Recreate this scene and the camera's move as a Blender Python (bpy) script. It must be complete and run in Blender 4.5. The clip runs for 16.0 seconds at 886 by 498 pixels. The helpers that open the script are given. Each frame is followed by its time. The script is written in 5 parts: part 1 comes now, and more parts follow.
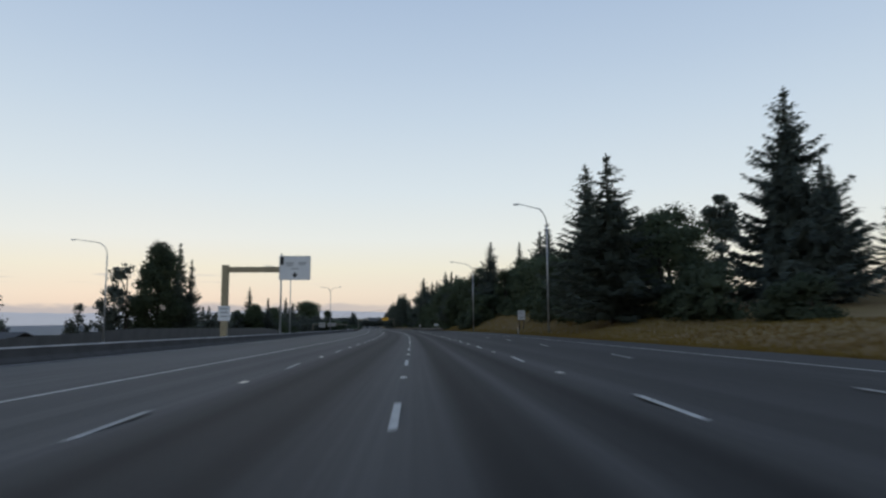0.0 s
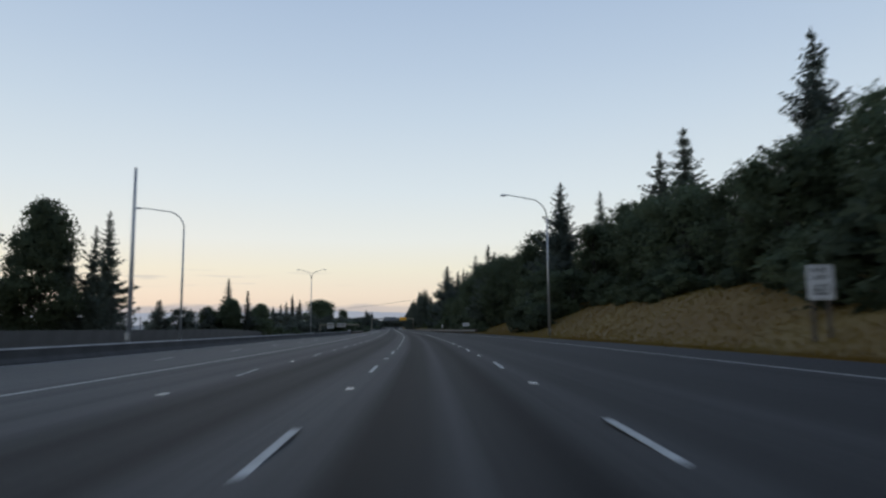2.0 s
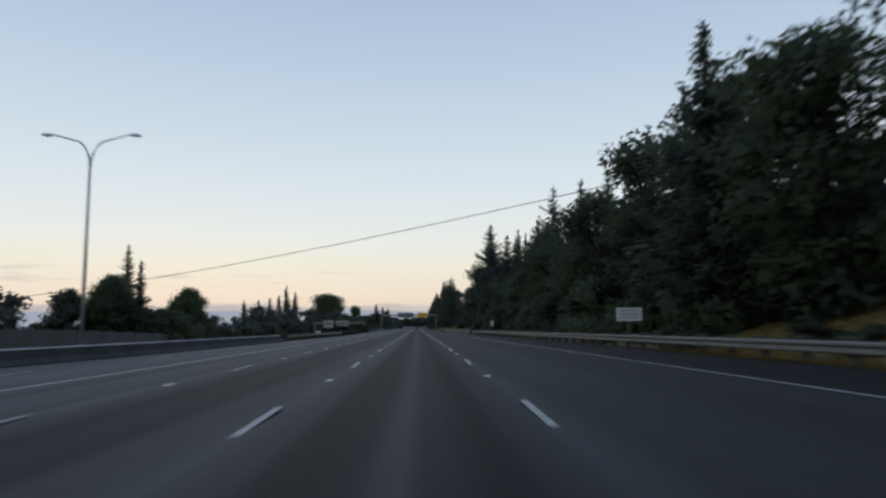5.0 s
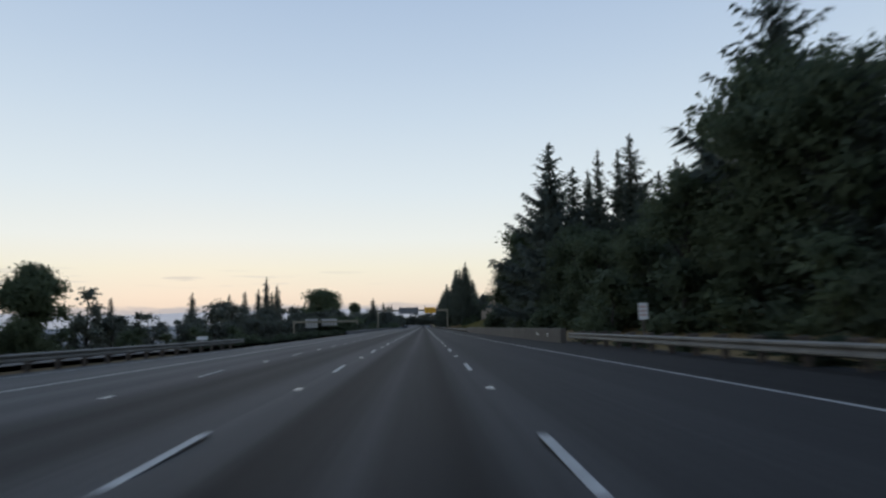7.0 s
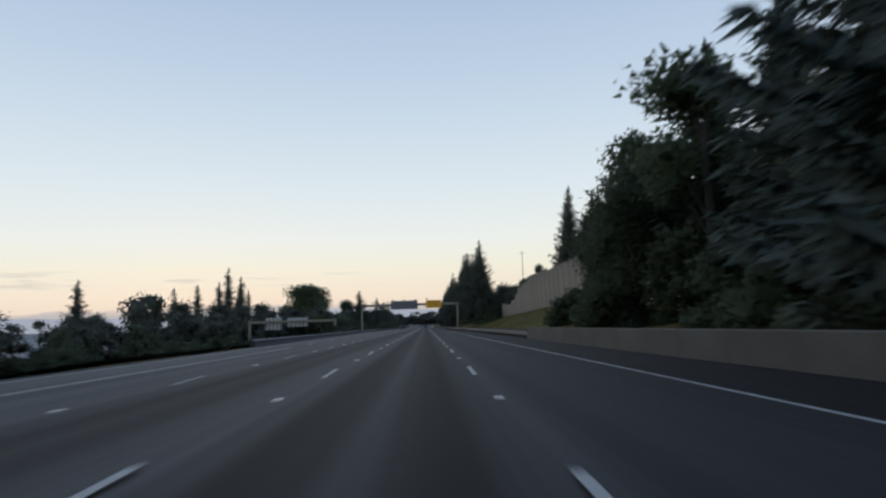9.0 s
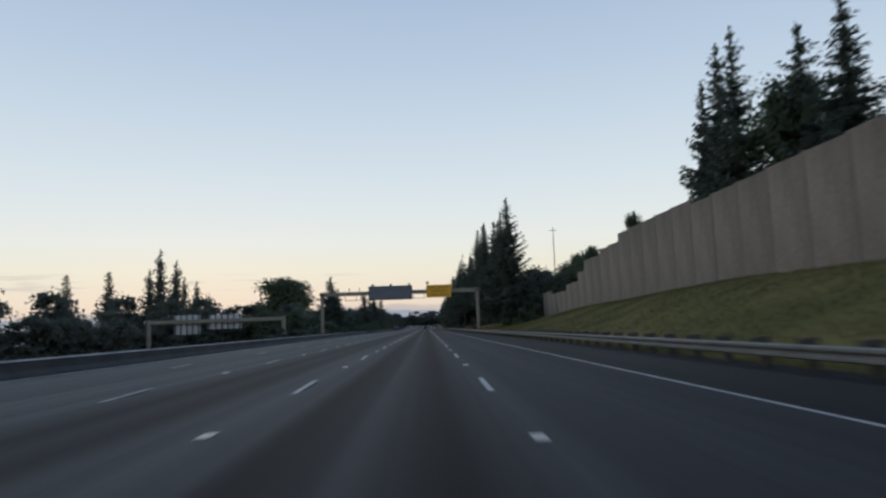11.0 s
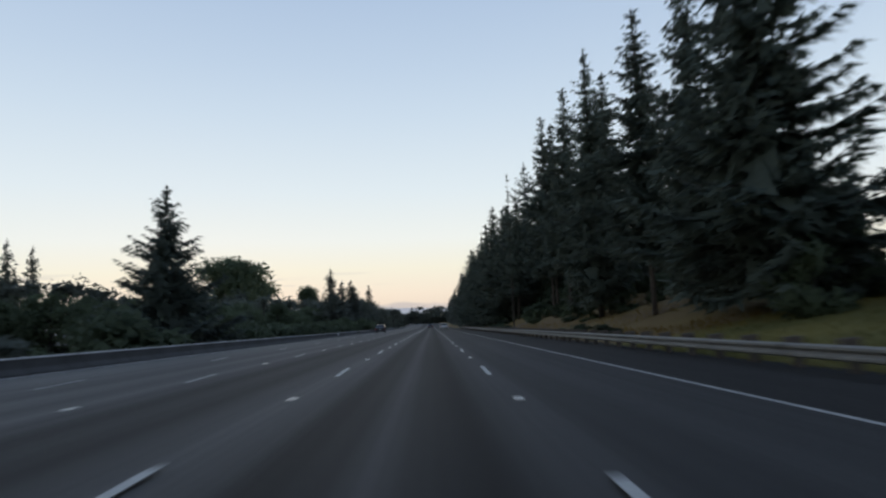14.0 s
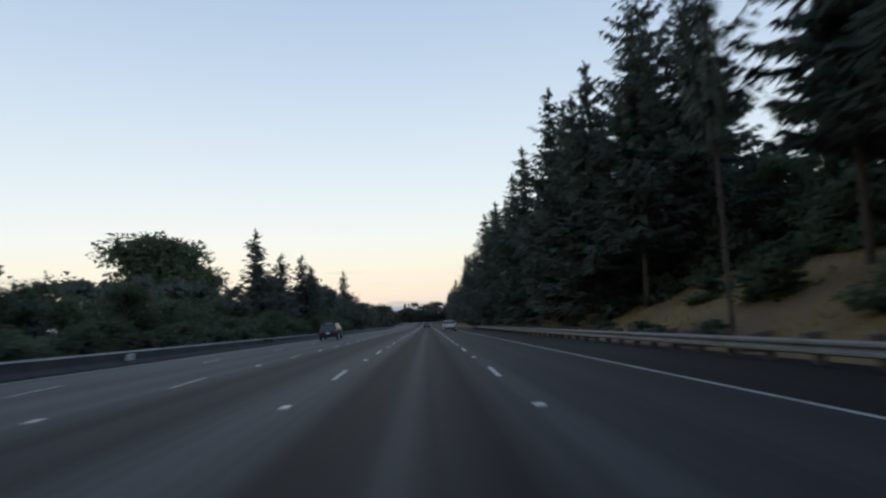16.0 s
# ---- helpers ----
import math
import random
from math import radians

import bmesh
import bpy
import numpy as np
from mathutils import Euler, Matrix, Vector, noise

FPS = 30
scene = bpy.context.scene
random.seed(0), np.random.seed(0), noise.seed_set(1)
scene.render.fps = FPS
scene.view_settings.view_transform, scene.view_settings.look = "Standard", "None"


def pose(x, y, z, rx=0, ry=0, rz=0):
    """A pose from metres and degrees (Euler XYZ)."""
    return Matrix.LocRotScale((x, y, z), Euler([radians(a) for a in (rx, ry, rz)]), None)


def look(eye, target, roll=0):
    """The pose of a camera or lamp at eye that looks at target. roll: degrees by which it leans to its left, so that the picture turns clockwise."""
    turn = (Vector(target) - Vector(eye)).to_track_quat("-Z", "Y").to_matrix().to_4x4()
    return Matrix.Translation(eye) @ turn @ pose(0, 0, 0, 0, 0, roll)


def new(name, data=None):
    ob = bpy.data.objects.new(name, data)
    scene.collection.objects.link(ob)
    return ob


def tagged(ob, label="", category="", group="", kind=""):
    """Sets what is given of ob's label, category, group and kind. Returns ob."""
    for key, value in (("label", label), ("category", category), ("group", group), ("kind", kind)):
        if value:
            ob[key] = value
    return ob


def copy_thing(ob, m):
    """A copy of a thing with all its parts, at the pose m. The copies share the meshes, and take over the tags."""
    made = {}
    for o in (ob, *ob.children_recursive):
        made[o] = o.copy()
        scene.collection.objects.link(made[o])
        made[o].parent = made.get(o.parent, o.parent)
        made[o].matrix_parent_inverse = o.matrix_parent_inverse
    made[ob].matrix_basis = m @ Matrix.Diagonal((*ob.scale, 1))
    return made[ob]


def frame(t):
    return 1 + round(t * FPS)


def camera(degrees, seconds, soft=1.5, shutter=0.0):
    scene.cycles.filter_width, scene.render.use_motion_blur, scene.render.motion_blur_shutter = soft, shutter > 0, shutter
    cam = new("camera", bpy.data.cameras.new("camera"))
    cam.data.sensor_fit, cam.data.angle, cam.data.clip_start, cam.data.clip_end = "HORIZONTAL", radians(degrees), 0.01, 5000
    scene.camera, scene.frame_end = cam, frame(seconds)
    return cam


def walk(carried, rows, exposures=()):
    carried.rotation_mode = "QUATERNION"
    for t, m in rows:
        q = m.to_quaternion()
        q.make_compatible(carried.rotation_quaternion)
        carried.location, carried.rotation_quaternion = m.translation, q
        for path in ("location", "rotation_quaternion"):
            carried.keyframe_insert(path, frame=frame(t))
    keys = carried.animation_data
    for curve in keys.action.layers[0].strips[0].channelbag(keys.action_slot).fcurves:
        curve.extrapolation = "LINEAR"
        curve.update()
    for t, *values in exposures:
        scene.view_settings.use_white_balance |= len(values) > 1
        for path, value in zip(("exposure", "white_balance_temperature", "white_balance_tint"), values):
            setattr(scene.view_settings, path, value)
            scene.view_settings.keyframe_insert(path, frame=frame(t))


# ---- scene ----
cam = camera(70.0, 16.0, 2.4, 0.4)

# The road: u metres to the right of one lane line, s metres along it.
SPEED, EYE = 31.6, 1.15


def blend(s, pairs):
    """Smooth steps between (s, value) pairs."""
    if s <= pairs[0][0]:
        return pairs[0][1]
    for (a, va), (b, vb) in zip(pairs, pairs[1:]):
        if s <= b:
            k = (s - a) / (b - a)
            return va + (vb - va) * k
    return pairs[-1][1]


def bearing(s):
    """The road's heading, degrees to the right of +y."""
    return blend(s, [(-400, 9.5), (-100, 5.4), (0, 4.3), (45, 3.9), (80, 2.9), (125, 1.4), (180, 0.25), (230, 0.0), (900, 0.0), (1150, -9.0), (1500, -16.0)])


def grade(s):
    return blend(s, [(-400, -0.0208), (700, -0.0208), (980, 0.016), (1100, 0.016), (1250, 0.0)])


def cross(s, u):
    """The road's cross slope, up to the right: banked in the curve, crowned further on."""
    if u < 0:
        return blend(s, [(-400, 0.02), (280, 0.018), (450, 0.002), (900, 0.002), (1100, 0.0)])
    return blend(s, [(-400, 0.02), (130, 0.022), (280, 0.002), (450, -0.013), (900, -0.013), (1100, 0.0)])


ROAD, STEP = [], 5.0
_x, _y, _z = -0.26, 0.0, 0.0
for _i in range(400):
    _s = _i * STEP - 400
    ROAD.append([_s, _x, _y, _z])
    _b = radians(bearing(_s + STEP / 2))
    _x += STEP * math.sin(_b)
    _y += STEP * math.cos(_b)
    _z += STEP * grade(_s + STEP / 2)
_o = ROAD[int(400 / STEP)]
_o = (_o[1], _o[2], _o[3])
for _r in ROAD:
    _r[1], _r[2], _r[3] = _r[1] - _o[0], _r[2] - _o[1], _r[3] - _o[2]


def at(s, u, up=0.0):
    """The place at s along and u across the road, up metres above its surface."""
    k = max(0.0, min((s + 400) / STEP, len(ROAD) - 1.001))
    i = int(k)
    k -= i
    a, b = ROAD[i], ROAD[i + 1]
    h = radians(bearing(s))
    return Vector((a[1] + (b[1] - a[1]) * k + u * math.cos(h), a[2] + (b[2] - a[2]) * k - u * math.sin(h),
                   a[3] + (b[3] - a[3]) * k + u * cross(s, u) + up))


def DIST(t):
    """Metres driven, at a nearly even speed."""
    return SPEED * t + blend(t, [(0.0, -0.3), (1.5, -0.5), (2.5, -0.4), (3.5, 0.0), (6.5, 0.3), (8.0, 0.1), (9.0, -0.4), (11.5, 1.0), (12.5, 0.9), (13.5, 0.4), (15.0, 0.0), (16.0, -0.9)])


# seconds, metres right of the lane line, then yaw, pitch and roll
ROWS = [
    (0.0, 0.26, -6.76, 5.82, 0.32), (0.5, 0.72, -6.20, 5.90, 0.43), (1.0, 1.12, -5.72, 5.92, 0.44), (1.5, 1.4, -5.28, 5.89, 0.46),
    (2.0, 1.53, -4.59, 5.90, 0.39), (2.5, 1.62, -3.84, 5.89, 0.24), (3.0, 1.7, -3.36, 5.87, 0.16), (3.5, 1.78, -2.96, 5.89, 0.08),
    (4.0, 1.9, -2.73, 5.86, 0.26), (6.5, 2.38, -1.84, 5.84, 0.64), (7.0, 2.43, -1.72, 5.71, 1.07), (7.5, 2.46, -1.67, 5.81, 1.43),
    (8.0, 2.48, -1.63, 5.92, 2.06), (8.5, 2.5, -1.54, 5.84, 1.75), (9.0, 2.5, -1.56, 5.68, 1.76), (11.5, 2.49, -1.51, 5.77, 2.02),
    (12.0, 2.48, -1.33, 5.67, 1.79), (12.5, 2.45, -1.30, 5.71, 1.88), (13.0, 2.41, -1.17, 5.72, 2.0), (13.5, 2.37, -1.14, 5.75, 2.22),
    (14.0, 2.32, -1.07, 5.63, 2.29), (15.0, 2.22, -1.31, 5.58, 2.94), (15.5, 2.18, -1.37, 5.51, 2.98), (16.0, 2.14, -1.44, 5.48, 2.83),
]
walk(cam, [(t, Matrix.Translation(at(DIST(t), u, EYE)) @ pose(0, 0, 0, 90 + pitch, roll, yaw)) for t, u, yaw, pitch, roll in ROWS],
     [(0.0, 0.04), (4.0, 0.04), (7.0, 0.10), (9.0, 0.10), (12.0, 0.02), (13.0, 0.03), (13.5, 0.02), (14.0, 0.15), (14.5, 0.20), (16.0, 0.22)])

# ---- light: clear sky after sunset, glowing low ahead ----
world = bpy.data.worlds.new("dusk_sky")
scene.world = world
world.use_nodes = True
wn = world.node_tree.nodes
wl = world.node_tree.links
wn.clear()
w_out = wn.new("ShaderNodeOutputWorld")
w_bg = wn.new("ShaderNodeBackground")
w_tc = wn.new("ShaderNodeTexCoord")
w_sep = wn.new("ShaderNodeSeparateXYZ")
w_ramp = wn.new("ShaderNodeValToRGB")
w_sky = wn.new("ShaderNodeTexSky")
w_sky.sky_type = "NISHITA"
w_sky.sun_disc = False
w_sky.sun_elevation = radians(1.0)
w_sky.sun_rotation = radians(-20)
w_sky.air_density = 1.0
w_sky.dust_density = 1.0


def lin(r, g, b):
    """Linear colour from 0..255 display values."""
    return tuple(((c / 255 + 0.055) / 1.055) ** 2.4 if c > 10 else c / 255 / 12.92 for c in (r, g, b)) + (1.0,)


SKY = [(0.0, (224, 207, 190)), (0.03, (235, 221, 202)), (0.07, (234, 230, 212)), (0.115, (228, 232, 228)), (0.19, (214, 225, 231)),
       (0.30, (195, 211, 226)), (0.37, (183, 201, 221)), (0.46, (169, 189, 214)), (1.0, (122, 148, 192))]
el = w_ramp.color_ramp.elements
el[0].position, el[0].color = SKY[0][0], lin(*SKY[0][1])
el[1].position, el[1].color = SKY[-1][0], lin(*SKY[-1][1])
for p_, c_ in SKY[1:-1]:
    e_ = el.new(p_)
    e_.color = lin(*c_)
w_mix = wn.new("ShaderNodeMix")
w_mix.data_type = "RGBA"
w_mix.inputs[0].default_value = 0.003
wl.new(w_tc.outputs["Generated"], w_sep.inputs[0])
wl.new(w_sep.outputs[2], w_ramp.inputs[0])
wl.new(w_ramp.outputs[0], w_mix.inputs[6])
wl.new(w_sky.outputs[0], w_mix.inputs[7])


def sky_node(op, *values):
    """A math node of the sky, fed by numbers or sockets."""
    k = wn.new("ShaderNodeMath")
    k.operation = op
    for i, v in enumerate(values):
        if isinstance(v, (int, float)):
            k.inputs[i].default_value = v
        else:
            wl.new(v, k.inputs[i])
    return k.outputs[0]


def sky_noise(across, upward, detail):
    mp = wn.new("ShaderNodeMapping")
    mp.inputs["Scale"].default_value = (across, across, upward)
    wl.new(w_tc.outputs["Generated"], mp.inputs[0])
    t_ = wn.new("ShaderNodeTexNoise")
    t_.inputs["Scale"].default_value, t_.inputs["Detail"].default_value = 1.0, detail
    wl.new(mp.outputs[0], t_.inputs["Vector"])
    return t_.outputs["Fac"]


def sky_step(value, lo, hi, to_lo=0.0, to_hi=1.0):
    k = wn.new("ShaderNodeMapRange")
    k.interpolation_type = "SMOOTHSTEP"
    for i, v in enumerate((lo, hi, to_lo, to_hi)):
        k.inputs[i + 1].default_value = v
    wl.new(value, k.inputs[0])
    return k.outputs[0]


def sky_layer(under, fac, colour):
    k = wn.new("ShaderNodeMix")
    k.data_type = "RGBA"
    wl.new(fac, k.inputs[0])
    wl.new(under, k.inputs[6])
    k.inputs[7].default_value = lin(*colour)
    return k.outputs[2]


# thin cloud streaks low over the sea, and a bank of cloud on the horizon
z_ = w_sep.outputs[2]
streaks = sky_step(sky_noise(9.0, 130.0, 4), 0.55, 0.68)
streaks = sky_node("MULTIPLY", streaks, sky_node("MULTIPLY", sky_step(z_, 0.040, 0.050), sky_step(z_, 0.062, 0.075, 1.0, 0.0)))
streaks = sky_node("MULTIPLY", streaks, sky_step(w_sep.outputs[0], -0.25, 0.0, 0.4, 0.0))
bank_z = sky_node("ADD", z_, sky_node("MULTIPLY_ADD", sky_noise(14.0, 60.0, 4), 0.022, -0.011))
bank = sky_node("MULTIPLY", sky_step(bank_z, 0.010, 0.017, 1.0, 0.0), sky_step(w_sep.outputs[0], -0.2, 0.25, 0.75, 0.1))
w_last = sky_layer(w_mix.outputs[2], streaks, (186, 182, 180))
w_last = sky_layer(w_last, bank, (172, 170, 176))
wl.new(w_last, w_bg.inputs[0])
w_bg.inputs[1].default_value = 1.0
wl.new(w_bg.outputs[0], w_out.inputs[0])
sun = new("sun", bpy.data.lights.new("sun", "SUN"))
sun.data.energy, sun.data.angle, sun.data.color = 0.1, radians(25), (1.0, 0.86, 0.7)
sun.matrix_world = look((0, 0, 50), (25, -120, 42))
scene.view_settings.exposure = 0.0


# ---- materials ----
def mat(name, col, rough=0.8, metal=0.0, vary=0.25, scale=3.0, fine=40.0, bump=0.15, spec=0.5, col2=None, rnd=0.0, coords="Object", island=0.0, stretch=1.0, thin=0.0, detail=5):
    """A worn surface: colour varied by coarse and fine noise, with bump."""
    m = bpy.data.materials.new(name)
    m.use_nodes = True
    n, l = m.node_tree.nodes, m.node_tree.links
    b = n["Principled BSDF"]
    b.inputs["Roughness"].default_value = rough
    b.inputs["Metallic"].default_value = metal
    b.inputs["Specular IOR Level"].default_value = spec
    tc = n.new("ShaderNodeTexCoord")
    a, f_ = n.new("ShaderNodeTexNoise"), n.new("ShaderNodeTexNoise")
    a.inputs["Scale"].default_value, a.inputs["Detail"].default_value = scale, detail
    f_.inputs["Scale"].default_value, f_.inputs["Detail"].default_value = fine, 3
    mp = n.new("ShaderNodeMapping")
    mp.inputs["Scale"].default_value = (1, 1, stretch)
    l.new(tc.outputs[coords], mp.inputs[0])
    l.new(mp.outputs[0], a.inputs["Vector"])
    l.new(tc.outputs[coords], f_.inputs["Vector"])
    mul = n.new("ShaderNodeMath")
    mul.operation = "MULTIPLY_ADD"
    l.new(f_.outputs["Fac"], mul.inputs[0])
    mul.inputs[1].default_value = 0.5
    l.new(a.outputs["Fac"], mul.inputs[2])
    ramp = n.new("ShaderNodeMapRange")
    ramp.inputs[1].default_value, ramp.inputs[2].default_value = 0.45, 1.05
    l.new(mul.outputs[0], ramp.inputs[0])
    mix = n.new("ShaderNodeMix")
    mix.data_type = "RGBA"
    lo = tuple(c * (1 - vary) for c in col)
    hi = col2 or tuple(min(1, c * (1 + vary)) for c in col)
    mix.inputs[6].default_value, mix.inputs[7].default_value = (*lo, 1), (*hi, 1)
    l.new(ramp.outputs[0], mix.inputs[0])
    last = mix.outputs[2]
    if rnd or island:
        src = n.new("ShaderNodeObjectInfo").outputs["Random"] if rnd else n.new("ShaderNodeNewGeometry").outputs["Random Per Island"]
        mr = n.new("ShaderNodeMapRange")
        k = rnd or island
        mr.inputs[3].default_value, mr.inputs[4].default_value = 1 - k, 1 + k
        l.new(src, mr.inputs[0])
        hv = n.new("ShaderNodeHueSaturation")
        l.new(mr.outputs[0], hv.inputs["Value"])
        l.new(last, hv.inputs["Color"])
        last = hv.outputs[0]
    l.new(last, b.inputs["Base Color"])
    if bump:
        bp = n.new("ShaderNodeBump")
        bp.inputs["Strength"].default_value, bp.inputs["Distance"].default_value = bump, 0.02
        l.new(mul.outputs[0], bp.inputs["Height"])
        l.new(bp.outputs[0], b.inputs["Normal"])
    if thin:
        tr, ms = n.new("ShaderNodeBsdfTranslucent"), n.new("ShaderNodeMixShader")
        ms.inputs[0].default_value = thin
        l.new(last, tr.inputs["Color"])
        l.new(b.outputs[0], ms.inputs[1])
        l.new(tr.outputs[0], ms.inputs[2])
        l.new(ms.outputs[0], n["Material Output"].inputs["Surface"])
    return m


# lane wear across the road; left lanes raised to include grazing sky glow
WEAR_AND_GLOW = ((-17.5, 0.56), (-13.0, 0.48), (-9.0, 0.55), (-7.3, 0.46), (-6.2, 0.36), (-5.4, 0.52), (-4.6, 0.38), (-3.7, 0.48), (-3.1, 0.26), (-2.5, 0.11), (-1.9, 0.18), (-1.3, 0.13),
        (-0.7, 0.36), (0.0, 0.50), (0.45, 0.38), (0.9, 0.08), (1.5, 0.13), (1.83, 0.36), (2.15, 0.16), (2.75, 0.06), (3.25, 0.24), (3.6, 0.34), (4.2, 0.20), (5.4, 0.24),
        (6.6, 0.18), (8.0, 0.22), (12.5, 0.24))


def asphalt(name="worn_asphalt", tone=1.0):
    """Worn asphalt: tyre tracks and long streaks along each lane, fine grain, patches. Uses metres across and along."""
    m = bpy.data.materials.new(name)
    m.use_nodes = True
    n, l = m.node_tree.nodes, m.node_tree.links
    b = n["Principled BSDF"]
    uv = n.new("ShaderNodeUVMap")
    uv.uv_map = "road"
    sep = n.new("ShaderNodeSeparateXYZ")
    l.new(uv.outputs[0], sep.inputs[0])

    def math_(op, x, y=None, z=None):
        k = n.new("ShaderNodeMath")
        k.operation = op
        for i, v in enumerate((x, y, z)):
            if v is None:
                continue
            if isinstance(v, (int, float)):
                k.inputs[i].default_value = v
            else:
                l.new(v, k.inputs[i])
        return k.outputs[0]

    def noise_(sx, sy, scale, detail=4):
        mp = n.new("ShaderNodeMapping")
        mp.inputs["Scale"].default_value = (sx, sy, 1)
        l.new(uv.outputs[0], mp.inputs[0])
        t = n.new("ShaderNodeTexNoise")
        t.inputs["Scale"].default_value, t.inputs["Detail"].default_value = scale, detail
        l.new(mp.outputs[0], t.inputs["Vector"])
        return t.outputs["Fac"]

    wob = math_("MULTIPLY_ADD", noise_(0.3, 0.012, 1.0), 0.5, -0.25)
    u = math_("ADD", sep.outputs[0], wob)
    # how pale each strip is: dark tyre tracks, paler crowns and joints, painted glow on the left lanes
    tone_ramp = n.new("ShaderNodeValToRGB")
    tone_ramp.color_ramp.interpolation = "EASE"
    lo, hi = -18.0, 13.0
    first = True
    for at_u, pale in WEAR_AND_GLOW:
        if first:
            stop, first = tone_ramp.color_ramp.elements[0], False
            stop.position = (at_u - lo) / (hi - lo)
        else:
            stop = tone_ramp.color_ramp.elements.new((at_u - lo) / (hi - lo))
        stop.color = (pale, pale, pale, 1)
    tone_ramp.color_ramp.elements.remove(tone_ramp.color_ramp.elements[-1])
    l.new(math_("MULTIPLY_ADD", u, 1 / (hi - lo), -lo / (hi - lo)), tone_ramp.inputs[0])
    streak = noise_(2.2, 0.010, 1.0, 5)
    hair = noise_(9.0, 0.03, 1.0, 3)
    patch = noise_(0.25, 0.05, 1.0, 3)
    grain = noise_(1, 1, 55.0, 2)
    v = math_("MULTIPLY", tone_ramp.outputs[0], math_("MULTIPLY_ADD", streak, 0.9, 0.55))
    v = math_("MULTIPLY", v, math_("MULTIPLY_ADD", hair, 0.5, 0.75))
    v = math_("MULTIPLY", v, math_("MULTIPLY_ADD", patch, 0.6, 0.7))
    v = math_("MULTIPLY", v, math_("MULTIPLY_ADD", grain, 0.6, 0.7))
    mix = n.new("ShaderNodeMix")
    mix.data_type = "RGBA"
    mix.inputs[6].default_value = (0.009 * tone, 0.009 * tone, 0.009 * tone, 1)
    mix.inputs[7].default_value = (0.086 * tone, 0.085 * tone, 0.084 * tone, 1)
    l.new(v, mix.inputs[0])
    l.new(mix.outputs[2], b.inputs["Base Color"])
    b.inputs["Roughness"].default_value = 0.8
    l.new(math_("MULTIPLY_ADD", v, 0.60, 0.08), b.inputs["Specular IOR Level"])
    bp = n.new("ShaderNodeBump")
    bp.inputs["Strength"].default_value, bp.inputs["Distance"].default_value = 0.35, 0.01
    l.new(noise_(1, 1, 90.0, 3), bp.inputs["Height"])
    l.new(bp.outputs[0], b.inputs["Normal"])
    return m


ASPHALT = asphalt()
# dark shoulder asphalt whose low tone also holds the trees' shade
SHOULDER = asphalt("newer_asphalt_with_shade", 0.24)
PAINT_FADED = mat("faded_road_paint", (0.25, 0.25, 0.24), 0.7, vary=0.6, scale=2.5, fine=30)
PAINT = mat("worn_road_paint", (0.33, 0.33, 0.315), 0.65, vary=0.45, scale=2.5, fine=30)
CERAMIC = mat("ceramic_marker", (0.52, 0.51, 0.48), 0.35, vary=0.1)
CONCRETE = mat("weathered_concrete", (0.080, 0.071, 0.060), 0.85, vary=0.3, scale=0.7, fine=12, rnd=0.12)
CONCRETE_DARK = mat("dark_concrete", (0.042, 0.042, 0.043), 0.9, vary=0.4, scale=0.8, fine=9, rnd=0.05)
# sky light on the barrier's top, put into a paler concrete colour
SKYLIT_TOP = mat("concrete_painted_sky_lit", (0.30, 0.295, 0.285), 0.85, vary=0.3, scale=0.6, fine=9, rnd=0.06)
WALL_PANEL = mat("tan_precast_concrete", (0.205, 0.168, 0.134), 0.9, vary=0.38, scale=0.45, fine=4, rnd=0.06, stretch=0.35)
GALV = mat("galvanized_steel", (0.36, 0.37, 0.38), 0.5, 0.75, vary=0.2, scale=2, fine=25, bump=0.03)
RAIL = mat("weathered_guardrail_steel", (0.175, 0.168, 0.15), 0.7, 0.3, vary=0.3, scale=1.2, fine=14, bump=0.05)
TIMBER = mat("dark_treated_timber", (0.075, 0.06, 0.048), 0.9, vary=0.35, scale=3, fine=30)
BEAM = mat("tan_painted_steel", (0.30, 0.25, 0.16), 0.6, 0.2, vary=0.2, scale=1, fine=12, bump=0.03)
GANTRY = mat("khaki_painted_steel", (0.20, 0.185, 0.145), 0.55, 0.3, vary=0.2, scale=1, fine=12, bump=0.03)
SIGN_WHITE = mat("white_sign_sheet", (0.62, 0.63, 0.64), 0.5, vary=0.08, scale=1, fine=8, bump=0)
SIGN_YELLOW = mat("yellow_sign_sheet", (0.72, 0.36, 0.015), 0.5, vary=0.08, scale=1, fine=8, bump=0)
SIGN_BLACK = mat("black_sign_legend", (0.02, 0.02, 0.02), 0.6, vary=0.1, bump=0)
SIGN_GREY = mat("grey_sign_legend", (0.34, 0.35, 0.36), 0.6, vary=0.1, bump=0)
SIGN_PINK = mat("faded_red_legend", (0.50, 0.36, 0.33), 0.6, vary=0.1, bump=0)
SIGN_BACK = mat("bare_aluminium_sign_back", (0.45, 0.46, 0.47), 0.55, 0.3, vary=0.12, scale=1.5, fine=8, bump=0.02)
DMS = mat("dark_message_board", (0.085, 0.10, 0.12), 0.6, vary=0.15, scale=2, fine=20, bump=0.02)
SCREEN = mat("blank_display_panel", (0.125, 0.135, 0.15), 0.75, vary=0.1, scale=1, fine=20, bump=0.02)
BARK = mat("fissured_bark", (0.036, 0.031, 0.027), 0.95, vary=0.4, scale=2.5, fine=14, bump=0.6)
BARK_PALE = mat("pale_grey_bark", (0.14, 0.12, 0.10), 0.95, vary=0.35, scale=2.5, fine=14, bump=0.5)
BARK_FIR = mat("brown_fir_bark", (0.070, 0.056, 0.046), 0.95, vary=0.4, scale=2.5, fine=14, bump=0.6)
